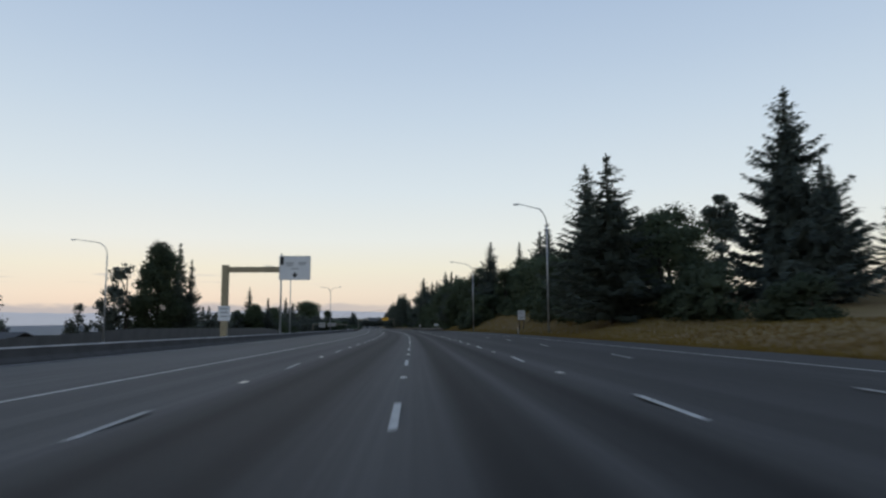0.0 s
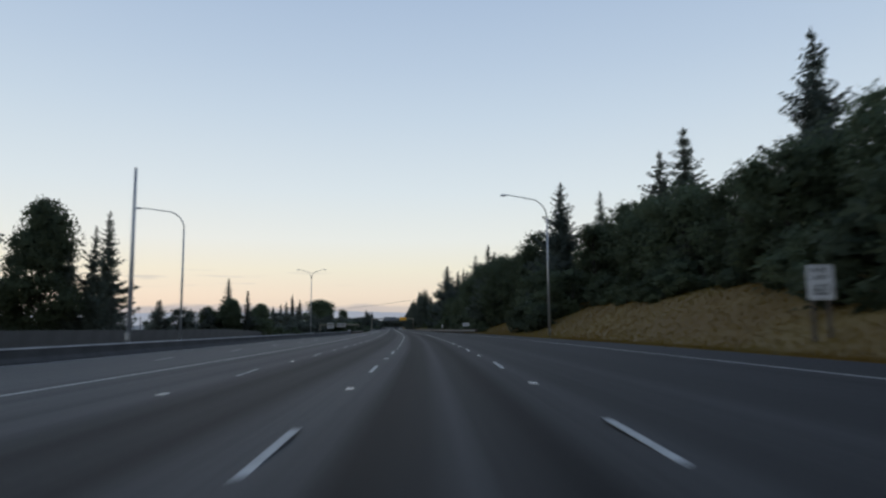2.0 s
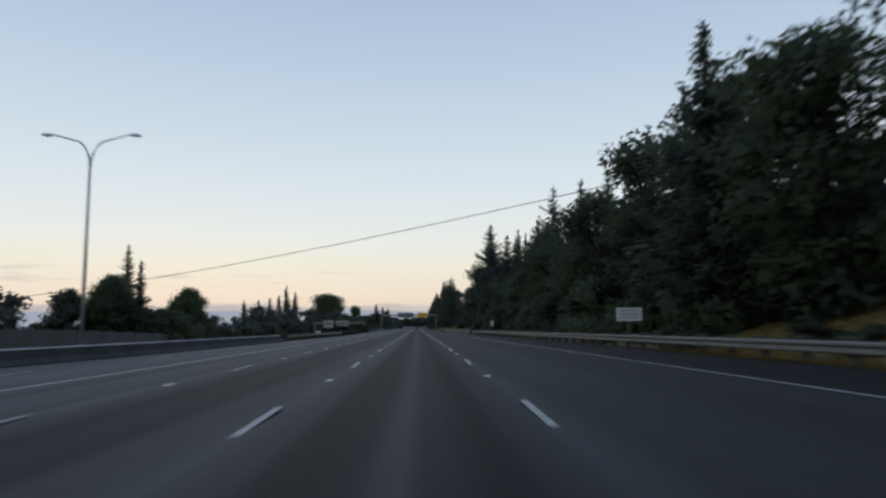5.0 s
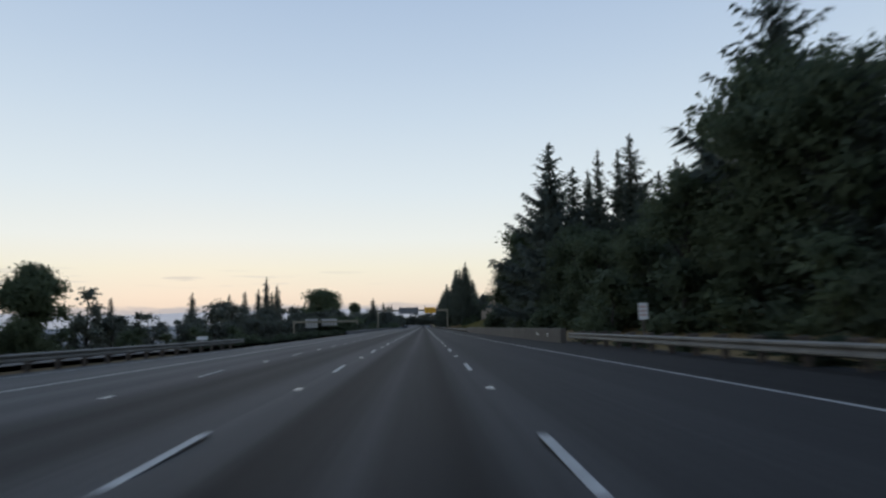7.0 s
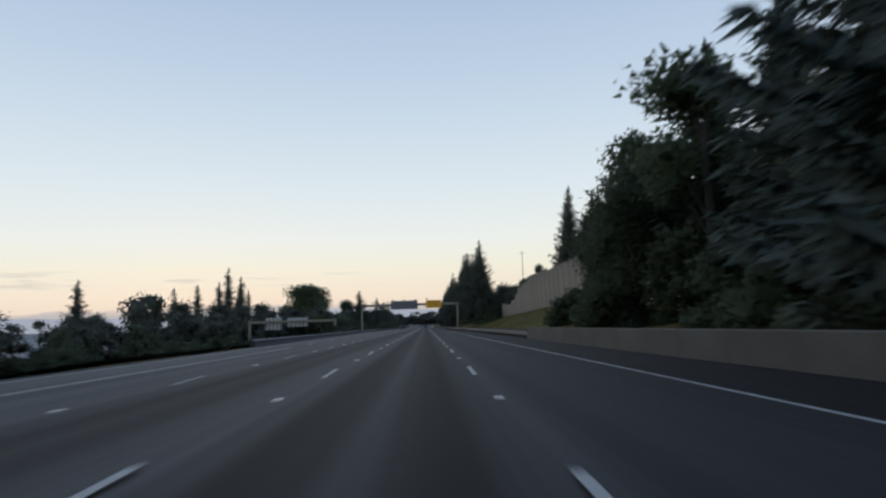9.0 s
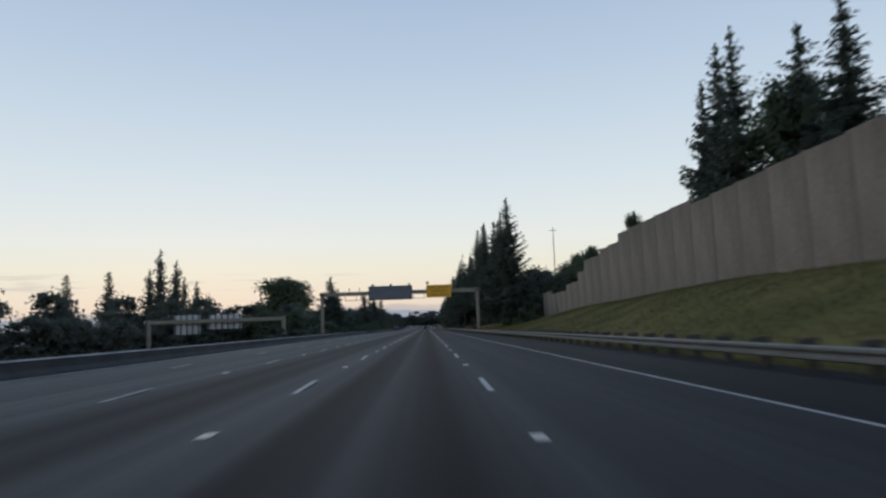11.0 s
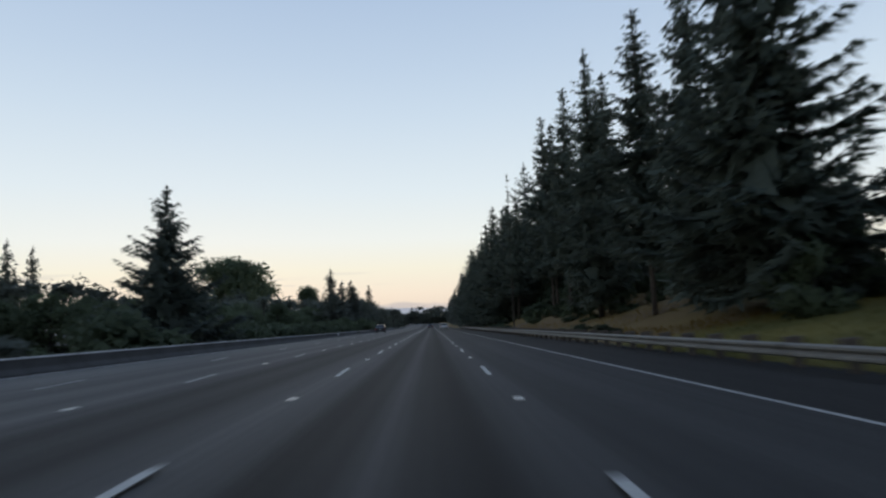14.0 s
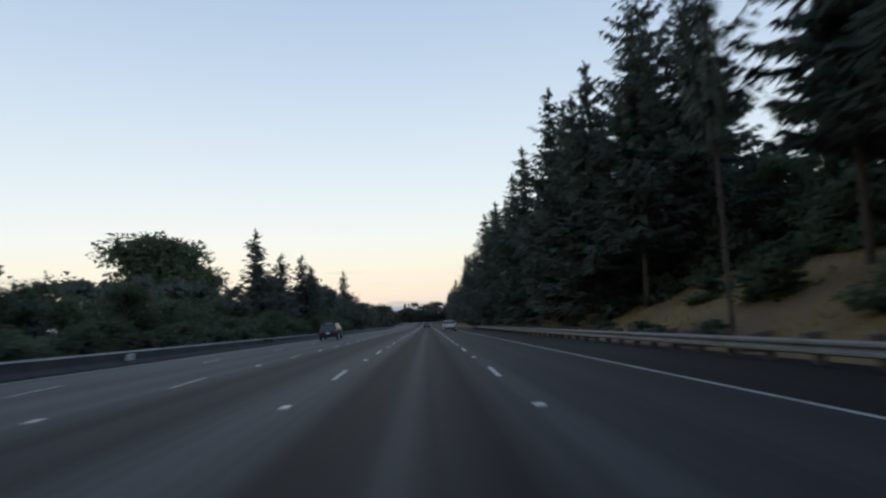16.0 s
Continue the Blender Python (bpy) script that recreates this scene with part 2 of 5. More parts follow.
NEEDLE = mat("conifer_needles", (0.098, 0.118, 0.096), 0.8, thin=0.5, vary=0.25, scale=0.5, fine=6, bump=0, spec=0.18, rnd=0.22)
# needles of the far firs, with distance haze put into the paler colour
NEEDLE_FAR = mat("haze_paled_needles", (0.104, 0.118, 0.104), 0.8, thin=0.5, vary=0.2, scale=0.5, fine=6, bump=0, spec=0.18, rnd=0.2)
NEEDLE_BLUE = mat("blue_green_needles", (0.096, 0.118, 0.104), 0.8, thin=0.45, vary=0.25, scale=0.5, fine=6, bump=0, spec=0.18, rnd=0.2)
LEAF = mat("broad_leaves", (0.090, 0.114, 0.067), 0.8, thin=0.5, vary=0.28, scale=0.5, fine=6, bump=0, spec=0.18, rnd=0.25)
# leaves of the far trees, paled and greyed to stand for haze
LEAF_FAR = mat("haze_paled_leaves", (0.104, 0.118, 0.098), 0.8, thin=0.45, vary=0.2, scale=0.5, fine=6, bump=0, spec=0.18, rnd=0.2)
LEAF_DARK = mat("dark_shrub_leaves", (0.074, 0.094, 0.058), 0.8, thin=0.45, vary=0.28, scale=0.5, fine=6, bump=0, spec=0.18, rnd=0.3)
EARTH = mat("dry_grassy_ground", (0.135, 0.076, 0.017), 0.95, vary=0.2, detail=1.5, scale=0.15, fine=7, bump=0.2, col2=(0.150, 0.102, 0.025))
LITTER = mat("brown_needle_litter", (0.098, 0.054, 0.030), 0.95, vary=0.3, detail=2.5, scale=0.16, fine=5, bump=0.3, col2=(0.190, 0.128, 0.036))
# dark soil, darkened further to hold the guardrail's shadow
SHADED_SOIL = mat("soil_with_rail_shadow", (0.030, 0.027, 0.024), 0.95, vary=0.35, scale=0.8, fine=9, bump=0.3)
DRYGRASS = mat("dry_grass", (0.205, 0.112, 0.021), 0.9, vary=0.22, detail=1.5, scale=0.12, fine=7, bump=0, spec=0.15, island=0.12, thin=0.2, col2=(0.190, 0.132, 0.030))
GREENGRASS = mat("green_grass", (0.115, 0.124, 0.038), 0.9, vary=0.45, detail=1.5, scale=0.16, fine=7, bump=0, spec=0.15, island=0.14, thin=0.2, col2=(0.210, 0.170, 0.054))
WATER = mat("still_sea_water", (0.085, 0.10, 0.12), 0.6, spec=0.25, vary=0.1, scale=0.01, fine=0.2, bump=0.05)
# the hills' haze is put in as grey base colour and a faint glow
HILL = mat("distant_hills_haze_glow", (0.30, 0.31, 0.33), 1.0, vary=0.1, scale=0.002, fine=0.02, bump=0, spec=0.0)
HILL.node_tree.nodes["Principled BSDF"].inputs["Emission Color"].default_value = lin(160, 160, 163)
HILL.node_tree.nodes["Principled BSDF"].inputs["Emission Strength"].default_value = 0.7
ROOFING = mat("dark_roof_shingles", (0.05, 0.052, 0.056), 0.9, vary=0.25, scale=2, fine=18)
SIDING = mat("grey_house_siding", (0.25, 0.25, 0.25), 0.8, vary=0.15, scale=1, fine=10)
FENCE = mat("weathered_fence_boards", (0.060, 0.060, 0.061), 0.9, vary=0.3, scale=0.25, fine=9, rnd=0.03)
GLASS = mat("dark_car_glass", (0.015, 0.018, 0.02), 0.08, vary=0.1, bump=0, spec=0.8)
RUBBER = mat("tyre_rubber", (0.02, 0.02, 0.02), 0.85, vary=0.2)
CAR_DARK = mat("dark_grey_car_paint", (0.028, 0.03, 0.033), 0.22, 0.1, vary=0.1, bump=0, spec=0.6)
CAR_WHITE = mat("white_car_paint", (0.62, 0.63, 0.64), 0.3, vary=0.05, bump=0, spec=0.6)
CAR_BLACK = mat("black_car_paint", (0.012, 0.012, 0.013), 0.3, vary=0.1, bump=0, spec=0.6)
CHROME = mat("wheel_alloy", (0.5, 0.5, 0.5), 0.35, 0.9, vary=0.1, bump=0)
LAMP_RED = mat("red_lamp_lens", (0.35, 0.02, 0.015), 0.2, vary=0.1, bump=0)
LAMP_LENS = mat("cloudy_lamp_lens", (0.5, 0.5, 0.48), 0.3, vary=0.1, bump=0)


# ---- mesh helpers ----
def mesh_of(name, verts, faces, material, smooth=False):
    me = bpy.data.meshes.new(name)
    me.from_pydata([tuple(v) for v in verts], [], faces)
    me.materials.append(material)
    if smooth:
        me.shade_smooth()
    me.update()
    return me


def done(name, bm, material, smooth=False):
    me = bpy.data.meshes.new(name)
    bmesh.ops.recalc_face_normals(bm, faces=bm.faces)
    bm.to_mesh(me)
    bm.free()
    me.materials.append(material)
    if smooth:
        me.shade_smooth()
    return me


def part(name, me, parent, label="", m=None):
    ob = new(name, me)
    ob.parent = parent
    if m is not None:
        ob.matrix_basis = m
    if label:
        ob["label"] = label
    return ob


def box(bm, x0, x1, y0, y1, z0, z1, bevel=0.0):
    vs = [bm.verts.new(p) for p in ((x0, y0, z0), (x1, y0, z0), (x1, y1, z0), (x0, y1, z0), (x0, y0, z1), (x1, y0, z1), (x1, y1, z1), (x0, y1, z1))]
    fs = [bm.faces.new([vs[i] for i in q]) for q in ((0, 3, 2, 1), (4, 5, 6, 7), (0, 1, 5, 4), (1, 2, 6, 5), (2, 3, 7, 6), (3, 0, 4, 7))]
    if bevel:
        es = list({e for f in fs for e in f.edges})
        bmesh.ops.bevel(bm, geom=es, offset=bevel, segments=1, affect="EDGES")


def box_mesh(name, material, *a, bevel=0.0):
    bm = bmesh.new()
    box(bm, *a, bevel=bevel)
    return done(name, bm, material)


def tube(bm, pts, radii, sides=8):
    """A round tube through pts, capped."""
    rings = []
    for i, (p, r) in enumerate(zip(pts, radii)):
        p = Vector(p)
        d = (Vector(pts[min(i + 1, len(pts) - 1)]) - Vector(pts[max(i - 1, 0)])).normalized()
        a = d.cross(Vector((0, 0, 1)) if abs(d.z) < 0.9 else Vector((1, 0, 0))).normalized()
        b = d.cross(a)
        rings.append([bm.verts.new(p + r * (math.cos(2 * math.pi * k / sides) * a + math.sin(2 * math.pi * k / sides) * b)) for k in range(sides)])
    for q, w in zip(rings, rings[1:]):
        for k in range(sides):
            bm.faces.new((q[k], q[(k + 1) % sides], w[(k + 1) % sides], w[k]))
    bm.faces.new(rings[0][::-1])
    bm.faces.new(rings[-1])


def tube_mesh(name, material, pts, radii, sides=8):
    bm = bmesh.new()
    tube(bm, pts, radii, sides)
    return done(name, bm, material, True)


def stand(s, u, up=0.0, turn=0.0):
    """The pose of a thing that faces along the road."""
    return Matrix.Translation(at(s, u, up)) @ Matrix.Rotation(-radians(bearing(s)) + radians(turn), 4, "Z")


# ---- the setting ----
def barrier_u(s):
    return blend(s, [(-400, -17.6), (0, -17.5), (60, -17.2), (130, -17.1), (160, -16.6), (195, -13.6), (230, -12.2), (275, -11.3), (410, -11.8), (480, -12.1), (530, -11.2), (700, -11.0)])


def edge(s):
    """The right edge line; the fourth lane tapers away."""
    return blend(s, [(-100, 9.6), (0, 9.5), (60, 9.75), (120, 9.35), (160, 8.7), (235, 7.75), (265, 7.2), (400, 7.0), (520, 6.75), (1200, 6.75)])


def paved_right(s):
    return blend(s, [(-100, 12.6), (0, 11.8), (90, 12.3), (145, 11.5), (175, 11.6), (262, 10.4), (335, 10.1), (420, 10.4), (520, 10.0), (1200, 10.0)])


def right_rail(s):
    return blend(s, [(160, 12.6), (172, 12.0), (200, 11.3), (262, 10.4), (330, 10.0), (400, 10.4), (480, 10.0), (540, 9.8), (900, 9.8)])


def paved_left(s):
    return barrier_u(s) + 0.1


def bank(s):
    """Height of the right-hand slope 24 m out."""
    return blend(s, [(-100, 0.5), (0, 0.5), (45, 0.9), (75, 2.8), (105, 3.6), (130, 3.6), (150, 3.9), (165, 3.8), (185, 2.4), (215, 0.9), (255, 0.9), (265, 1.6), (330, 2.0),
                     (345, 2.9), (390, 3.9), (430, 3.4), (467, 1.8), (490, 2.6), (510, 4.0), (545, 4.2), (600, 2.0), (700, 1.0), (1400, 1.0)])


def smooth(k):
    k = max(0.0, min(1.0, k))
    return k * k * (3 - 2 * k)


def terrain(s, u):
    """Height of the bare ground over the road's plane."""
    if u >= 0:
        r = paved_right(s)
        if u < r:
            return -0.3
        h = -0.04 + bank(s) * smooth((u - r - 0.3) / (24.5 - r)) + max(0.0, u - 24.5) * 0.05
        if u > 80:
            h -= (u - 80) * 0.03
        return h + 0.18 * noise.noise(Vector((s * 0.05, u * 0.12, 3.0))) * min(1.0, (u - r) / 2)
    b = barrier_u(s)
    if u > b:
        return -0.3
    low = blend(s, [(-100, -0.5), (250, -0.5), (300, -0.9), (350, -2.2), (420, -3.0), (700, -3.0), (900, -0.5), (1400, 0.0)])
    h = low * smooth((b - u) / 6.0)
    if u < -50:
        h -= (-50 - u) * 0.05
    if u < -130:
        h -= (-130 - u) * 0.10
    return max(h, -46.0) + 0.2 * noise.noise(Vector((s * 0.1, u * 0.15, 9.0)))


def sheet(name, material, ss, us_of, up_of, label="", uv=False):
    """A sheet over the plan, one row of points for each s."""
    verts, faces, uvs = [], [], []
    cols = 0
    for s in ss:
        us = us_of(s)
        cols = len(us)
        for u in us:
            verts.append(at(s, u, up_of(s, u)))
            uvs.append((u, s))
    for i in range(len(ss) - 1):
        for j in range(cols - 1):
            a = i * cols + j
            faces.append((a, a + 1, a + cols + 1, a + cols))
    me = mesh_of(name, verts, faces, material, True)
    if uv:
        layer = me.uv_layers.new(name="road")
        idx = np.empty(len(me.loops), dtype=np.int32)
        me.loops.foreach_get("vertex_index", idx)
        layer.data.foreach_set("uv", np.array(uvs, dtype=np.float32)[idx].ravel())
    ob = new(name, me)
    return tagged(ob, label, name.replace("_", " "), kind="structure")


GROUND_U = [-900, -700, -500, -350, -250, -180, -130, -110, -90, -75, -65, -57, -50, -45, -41, -38, -35, -31, -27, -23, -20, -18, -16.5, -15, -13.5, -12.2, -11, -8, 0, 8,
            9.6, 10.1, 10.6, 11.2, 11.8, 12.4, 13, 13.7, 14.4, 15.2, 16, 17, 18, 19, 20, 21.5, 23, 24.5, 26, 28, 32, 38, 46, 60, 80, 110, 160, 250, 400, 600]
S_ALL = [-300 + 10 * i for i in range(29)] + [-10 + 3 * i for i in range(234)] + [695 + 10 * i for i in range(62)]
ground = sheet("ground", EARTH, S_ALL, lambda s: GROUND_U, terrain, "dry grassy ground falling away from the motorway")
road = sheet("road", ASPHALT, [-300 + 5 * i for i in range(239)], lambda s: [paved_left(s) + (paved_right(s) - paved_left(s)) * k / 26 for k in range(27)],
             lambda s, u: 0.0, "worn dark asphalt motorway with pale tyre streaks", uv=True)

tagged(sheet("opposite_road", ASPHALT, [-300 + 6 * i for i in range(200)], lambda s: [-42 + (barrier_u(s) - 0.6 + 42) * k / 12 for k in range(13)],
       lambda s, u: terrain(s, u) + 0.22, "", uv=True), "dark asphalt of the opposite carriageway", "road", kind="structure")

# runs on below the guardrail, where its dark tone doubles as rail shadow
sheet("shoulder", SHOULDER, [130 + 5 * i for i in range(153)], lambda s: [edge(s) + 0.18 + (paved_right(s) + 0.9 - edge(s) - 0.18) * k / 7 for k in range(8)],
      lambda s, u: max(0.004, terrain(s, u) + 0.03), "newer dark asphalt of the right shoulder, shade put into its tone", uv=True)

# the greener bank below the noise wall
sheet("verge", GREENGRASS, [344 + 3 * i for i in range(44)], lambda s: [paved_right(s) + 0.6] + [u for u in GROUND_U if 11.5 < u < 25],
      lambda s, u: terrain(s, u) + 0.035, "mown green and yellow grass bank below the noise wall")

# brown needle litter under the tall firs, and dark soil with painted rail shadow along the median
sheet("forest_floor", LITTER, [488 + 3 * i for i in range(41)], lambda s: [right_rail(s) + 0.5] + [u for u in GROUND_U if 11.5 < u < 33],
      lambda s, u: terrain(s, u) + 0.035, "brown needle litter and bare soil below the tall firs")
sheet("median_strip", SHADED_SOIL, [200 + 4 * i for i in range(36)], lambda s: [barrier_u(s) - 1.4 + 1.75 * k / 4 for k in range(5)],
      lambda s, u: 0.012 - 0.10 * max(0.0, barrier_u(s) - u), "dark bare soil along the edge of the median, rail shadow put into its colour")

# the sea and the far hills
bm = bmesh.new()
vs = [bm.verts.new(p) for p in ((-4800, -2500, -52), (-300, -2500, -52), (-300, 4800, -52), (-4800, 4800, -52))]
bm.faces.new(vs)
tagged(new("water", done("water", bm, WATER)), "calm grey sea beyond the trees", "water", kind="structure")
bm = bmesh.new()
vs = [bm.verts.new(p) for p in ((-300, -2500, -49), (4800, -2500, -49), (4800, 4800, -49), (-300, 4800, -49))]
bm.faces.new(vs)
tagged(new("land", done("land", bm, LEAF_DARK)), "dark wooded land beyond the motorway", "land", kind="structure")


def ridge(name, dist, a0, a1, height, seed):
    """A far range of hills: a low rounded ridge round the horizon."""
    verts, faces = [], []
    n = 160
    for i in range(n + 1):
        a = radians(a0 + (a1 - a0) * i / n)
        k = 0.5 + 0.5 * noise.noise(Vector((i * 0.06, seed, 0))) + 0.22 * noise.noise(Vector((i * 0.31, seed, 4)))
        h = height * max(0.15, k)
        x, y = math.sin(a), math.cos(a)
        verts += [(x * dist, y * dist + 250, -55), (x * (dist + 60), y * (dist + 60) + 250, -50 + 0.6 * (h + 50)), (x * (dist + 200), y * (dist + 200) + 250, h),
                  (x * (dist + 500), y * (dist + 500) + 250, -55)]
    for i in range(n):
        for j in range(3):
            b = i * 4 + j
            faces.append((b, b + 4, b + 5, b + 1))
    tagged(new(name, mesh_of(name, verts, faces, HILL, True)), "low hills across the water with haze put in as a grey glow", "hills", kind="structure")


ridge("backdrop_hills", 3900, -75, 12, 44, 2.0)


# ---- road markings ----
def line(name, u_of, s0, s1, width, label):
    verts, faces = [], []
    n = int((s1 - s0) / 5) + 1
    for i in range(n + 1):
        s = s0 + (s1 - s0) * i / n
        u = u_of(s)
        verts += [at(s, u - width / 2, 0.005), at(s, u + width / 2, 0.005)]
    for i in range(n):
        faces.append((2 * i, 2 * i + 1, 2 * i + 3, 2 * i + 2))
    return part(name, mesh_of(name, verts, faces, PAINT), road, label)


line("edge_line", lambda s: edge(s) + 0.05, -60, 885, 0.10, "worn white edge line")
line("solid_lane_line", lambda s: -7.15, -60, 330, 0.15, "worn solid white lane line")
line("edge_line", lambda s: barrier_u(s) + blend(s, [(-60, 0.75), (120, 0.9), (200, 1.3), (282, 1.2), (400, 0.9)]), -60, 885, 0.12, "faded pale edge line")
dash_me = box_mesh("lane_dash", PAINT, -0.054, 0.054, -2.3, 1.75, 0.0, 0.006)
faded_me = box_mesh("lane_dash", PAINT_FADED, -0.05, 0.05, -2.2, 1.7, 0.0, 0.005)
dot_bm = bmesh.new()
box(dot_bm, -0.075, 0.075, -0.10, 0.10, 0.0, 0.018, 0.006)
bar_me = done("lane_marker", dot_bm, CERAMIC)
PERIOD = 12.19
for u, s0, s1 in ((0.0, -40, 880), (3.60, -40, 880), (-3.60, -40, 820), (-7.15, 330, 760), (-10.8, 85, 200), (7.0, -40, 62)):
    i = math.ceil((s0 - 7.5) / PERIOD)
    while 7.5 + i * PERIOD < s1:
        s = 7.5 + i * PERIOD
        if u == 3.60 and s > 190:
            s -= 0.8
        part("lane_dash", dash_me if -1 < u < 5 else faded_me, road, "", stand(s, u, 0.004))
        if -5 < u < 5 and s < 640:
            part("lane_marker", bar_me, road, "", stand(s + 6.9, u, 0.003))
        i += 1


# ---- barriers, rails and walls ----
def profile_mesh(name, prof, y0, y1, material, smooth_=False):
    """A straight bar with the cross-section prof (x, z), from y0 to y1."""
    bm = bmesh.new()
    a = [bm.verts.new((x, y0, z)) for x, z in prof]
    b = [bm.verts.new((x, y1, z)) for x, z in prof]
    n = len(prof)
    for k in range(n):
        bm.faces.new((a[k], a[(k + 1) % n], b[(k + 1) % n], b[k]))
    bm.faces.new(a[::-1])
    bm.faces.new(b)
    return done(name, bm, material, smooth_)


def run(name, label, category, group=""):
    e = new(name)
    return tagged(e, label, category, group)


def between(s0, u0, s1, u1, up=0.0):
    """A pose whose y axis runs from one place to the next, and their distance."""
    a, b = at(s0, u0, up), at(s1, u1, up)
    d = b - a
    y = d.normalized()
    x = y.cross(Vector((0, 0, 1))).normalized()
    z = x.cross(y)
    m = Matrix((x, y, z)).transposed().to_4x4()
    m.translation = a
    return m, d.length


SEG = 3.8
JERSEY = [(-0.30, 0.0), (0.30, 0.0), (0.30, 0.06), (0.14, 0.28), (0.085, 0.66), (0.07, 0.68), (-0.07, 0.68), (-0.085, 0.66), (-0.14, 0.28), (-0.30, 0.06)]
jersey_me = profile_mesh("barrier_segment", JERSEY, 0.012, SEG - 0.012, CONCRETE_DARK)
# strip added along the top to carry the painted sky light
lit_top_me = profile_mesh("coping", [(-0.095, 0.684), (0.095, 0.684), (0.11, 0.69), (0.105, 0.70), (0.045, 0.765), (-0.045, 0.765), (-0.105, 0.70), (-0.11, 0.69)], 0.006, SEG - 0.006, SKYLIT_TOP)
for s0, s1 in ((-60, 228), (336, 885)):
    e = run("median_barrier", "dark concrete median barrier with a painted sky-lit top along the motorway", "barrier")
    n = int((s1 - s0) / SEG)
    for i in range(n):
        a = s0 + i * SEG
        m, _ = between(a, barrier_u(a), a + SEG, barrier_u(a + SEG))
        m = m @ Matrix.Diagonal((1, 1, 0.95 if s0 < 0 else 0.80, 1))
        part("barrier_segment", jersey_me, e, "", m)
        part("coping", lit_top_me, e, "", m)

# W-beam: corrugated sheet, posts with blocks
WAVE = [(0.0, 0.155), (0.022, 0.15), (0.083, 0.115), (0.083, 0.065), (0.02, 0.02), (0.0, 0.0), (0.02, -0.02), (0.083, -0.065), (0.083, -0.115), (0.022, -0.15), (0.0, -0.155)]
W_PROF = [(x, z) for x, z in WAVE] + [(x - 0.006, z) for x, z in reversed(WAVE)]
post_me = box_mesh("post", TIMBER, -0.09, 0.09, -0.08, 0.08, -0.75, 0.70, bevel=0.01)
block_me = box_mesh("block", TIMBER, -0.10, 0.10, -0.07, 0.07, 0.34, 0.68, bevel=0.01)


def guardrail(s0, s1, u_of, face, label, top=0.60, flare=0.0):
    """W-beam rail from s0 to s1. face: -1 looks to lower u."""
    e = run("guardrail", label, "guardrail")
    span = 3.81
    n = max(1, int((s1 - s0) / span))
    beam = profile_mesh("rail", [(face * x, z) for x, z in W_PROF], -0.06, span + 0.06, RAIL)
    for i in range(n):
        a, b = s0 + i * span, s0 + (i + 1) * span
        m, _ = between(a, u_of(a), b, u_of(b), top - 0.155)
        part("rail", beam, e, "", m)
        for k in (0, 1):
            p = a + k * span / 2
            part("post", post_me, e, "", stand(p, u_of(p) - face * 0.31, 0.0))
            part("block", block_me, e, "", stand(p, u_of(p) - face * 0.12, 0.0))
    cap_bm = bmesh.new()
    pts = [(face * 0.0, 0.0, 0), (face * 0.02, -0.25, 0), (-face * 0.12, -0.42, 0), (-face * 0.25, -0.30, 0)]
    vs_ = [[cap_bm.verts.new((x, y, z)) for x, y, _ in pts] for z in (-0.155, 0.155)]
    for k in range(3):
        cap_bm.faces.new((vs_[0][k], vs_[0][k + 1], vs_[1][k + 1], vs_[1][k]))
    bmesh.ops.solidify(cap_bm, geom=cap_bm.faces[:], thickness=0.006)
    m, _ = between(s0, u_of(s0), s0 + 3, u_of(s0 + 3), top - 0.155)
    part("end_cap", done("end_cap", cap_bm, RAIL, True), e, "rounded steel end cap", m)
    return e


guardrail(169, 257, right_rail, -1, "weathered steel guardrail on dark timber posts below the trees")
guardrail(331, 620, right_rail, -1, "long weathered steel guardrail on dark timber posts beside the shoulder", 0.56)
guardrail(228, 272, lambda s: barrier_u(s) + 0.2, 1, "weathered steel guardrail at the edge of the median", 0.70)

wall_me = profile_mesh("wall_block", [(0.0, -0.3), (0.32, -0.3), (0.32, 0.80), (0.29, 0.83), (0.03, 0.83), (0.0, 0.80)], 0.01, 5.99, CONCRETE)
e = run("roadside_wall", "low pale concrete retaining wall beside the shoulder", "wall")
for i in range(12):
    a = 257.6 + 6 * i
    m, _ = between(a, right_rail(a) - 0.25, a + 6, right_rail(a + 6) - 0.25)
    part("wall_block", wall_me, e, "", m)

reflector_me = box_mesh("reflector_plate", SIGN_WHITE, -0.012, 0.0, -0.13, 0.13, 0.36, 0.56, bevel=0.004)
for a in (261.2, 264.6):
    m, _ = between(a, right_rail(a) - 0.26, a + 2, right_rail(a + 2) - 0.26)
    part("reflector_plate", reflector_me, e, "small white reflector plate", m)

# tall noise wall on the slope: panels between posts, stepped along the top
e = run("noise_wall", "tall tan precast concrete noise wall stepping along a grassy slope", "wall")
pillar_me = box_mesh("wall_post", WALL_PANEL, -0.13, 0.13, -0.15, 0.15, 0.0, 1.0, bevel=0.02)
panel_me = {}
s = 352.0
while s < 466:
    top = 10.6 if s < 400 else 11.1 if s < 420 else 10.3 if s < 428 else 9.7 if s < 435 else 8.4 if s < 439 else 7.2 if s < 446 else 6.3 if s < 460 else 6.9
    base = terrain(s, 24.8) - 0.5
    hgt = round(top - base, 1)
    if hgt not in panel_me:
        b_ = bmesh.new()
        for k in range(6):
            box(b_, -0.09, 0.09 + 0.006 * (k % 2), 0.155 + 0.615 * k, 0.767 + 0.615 * k, 0.0, hgt, 0.004)
        panel_me[hgt] = done("wall_panel", b_, WALL_PANEL)
    m = Matrix.Translation(at(s, 24.8, base)) @ Matrix.Rotation(-radians(bearing(s)), 4, "Z")
    part("wall_panel", panel_me[hgt], e, "", m)
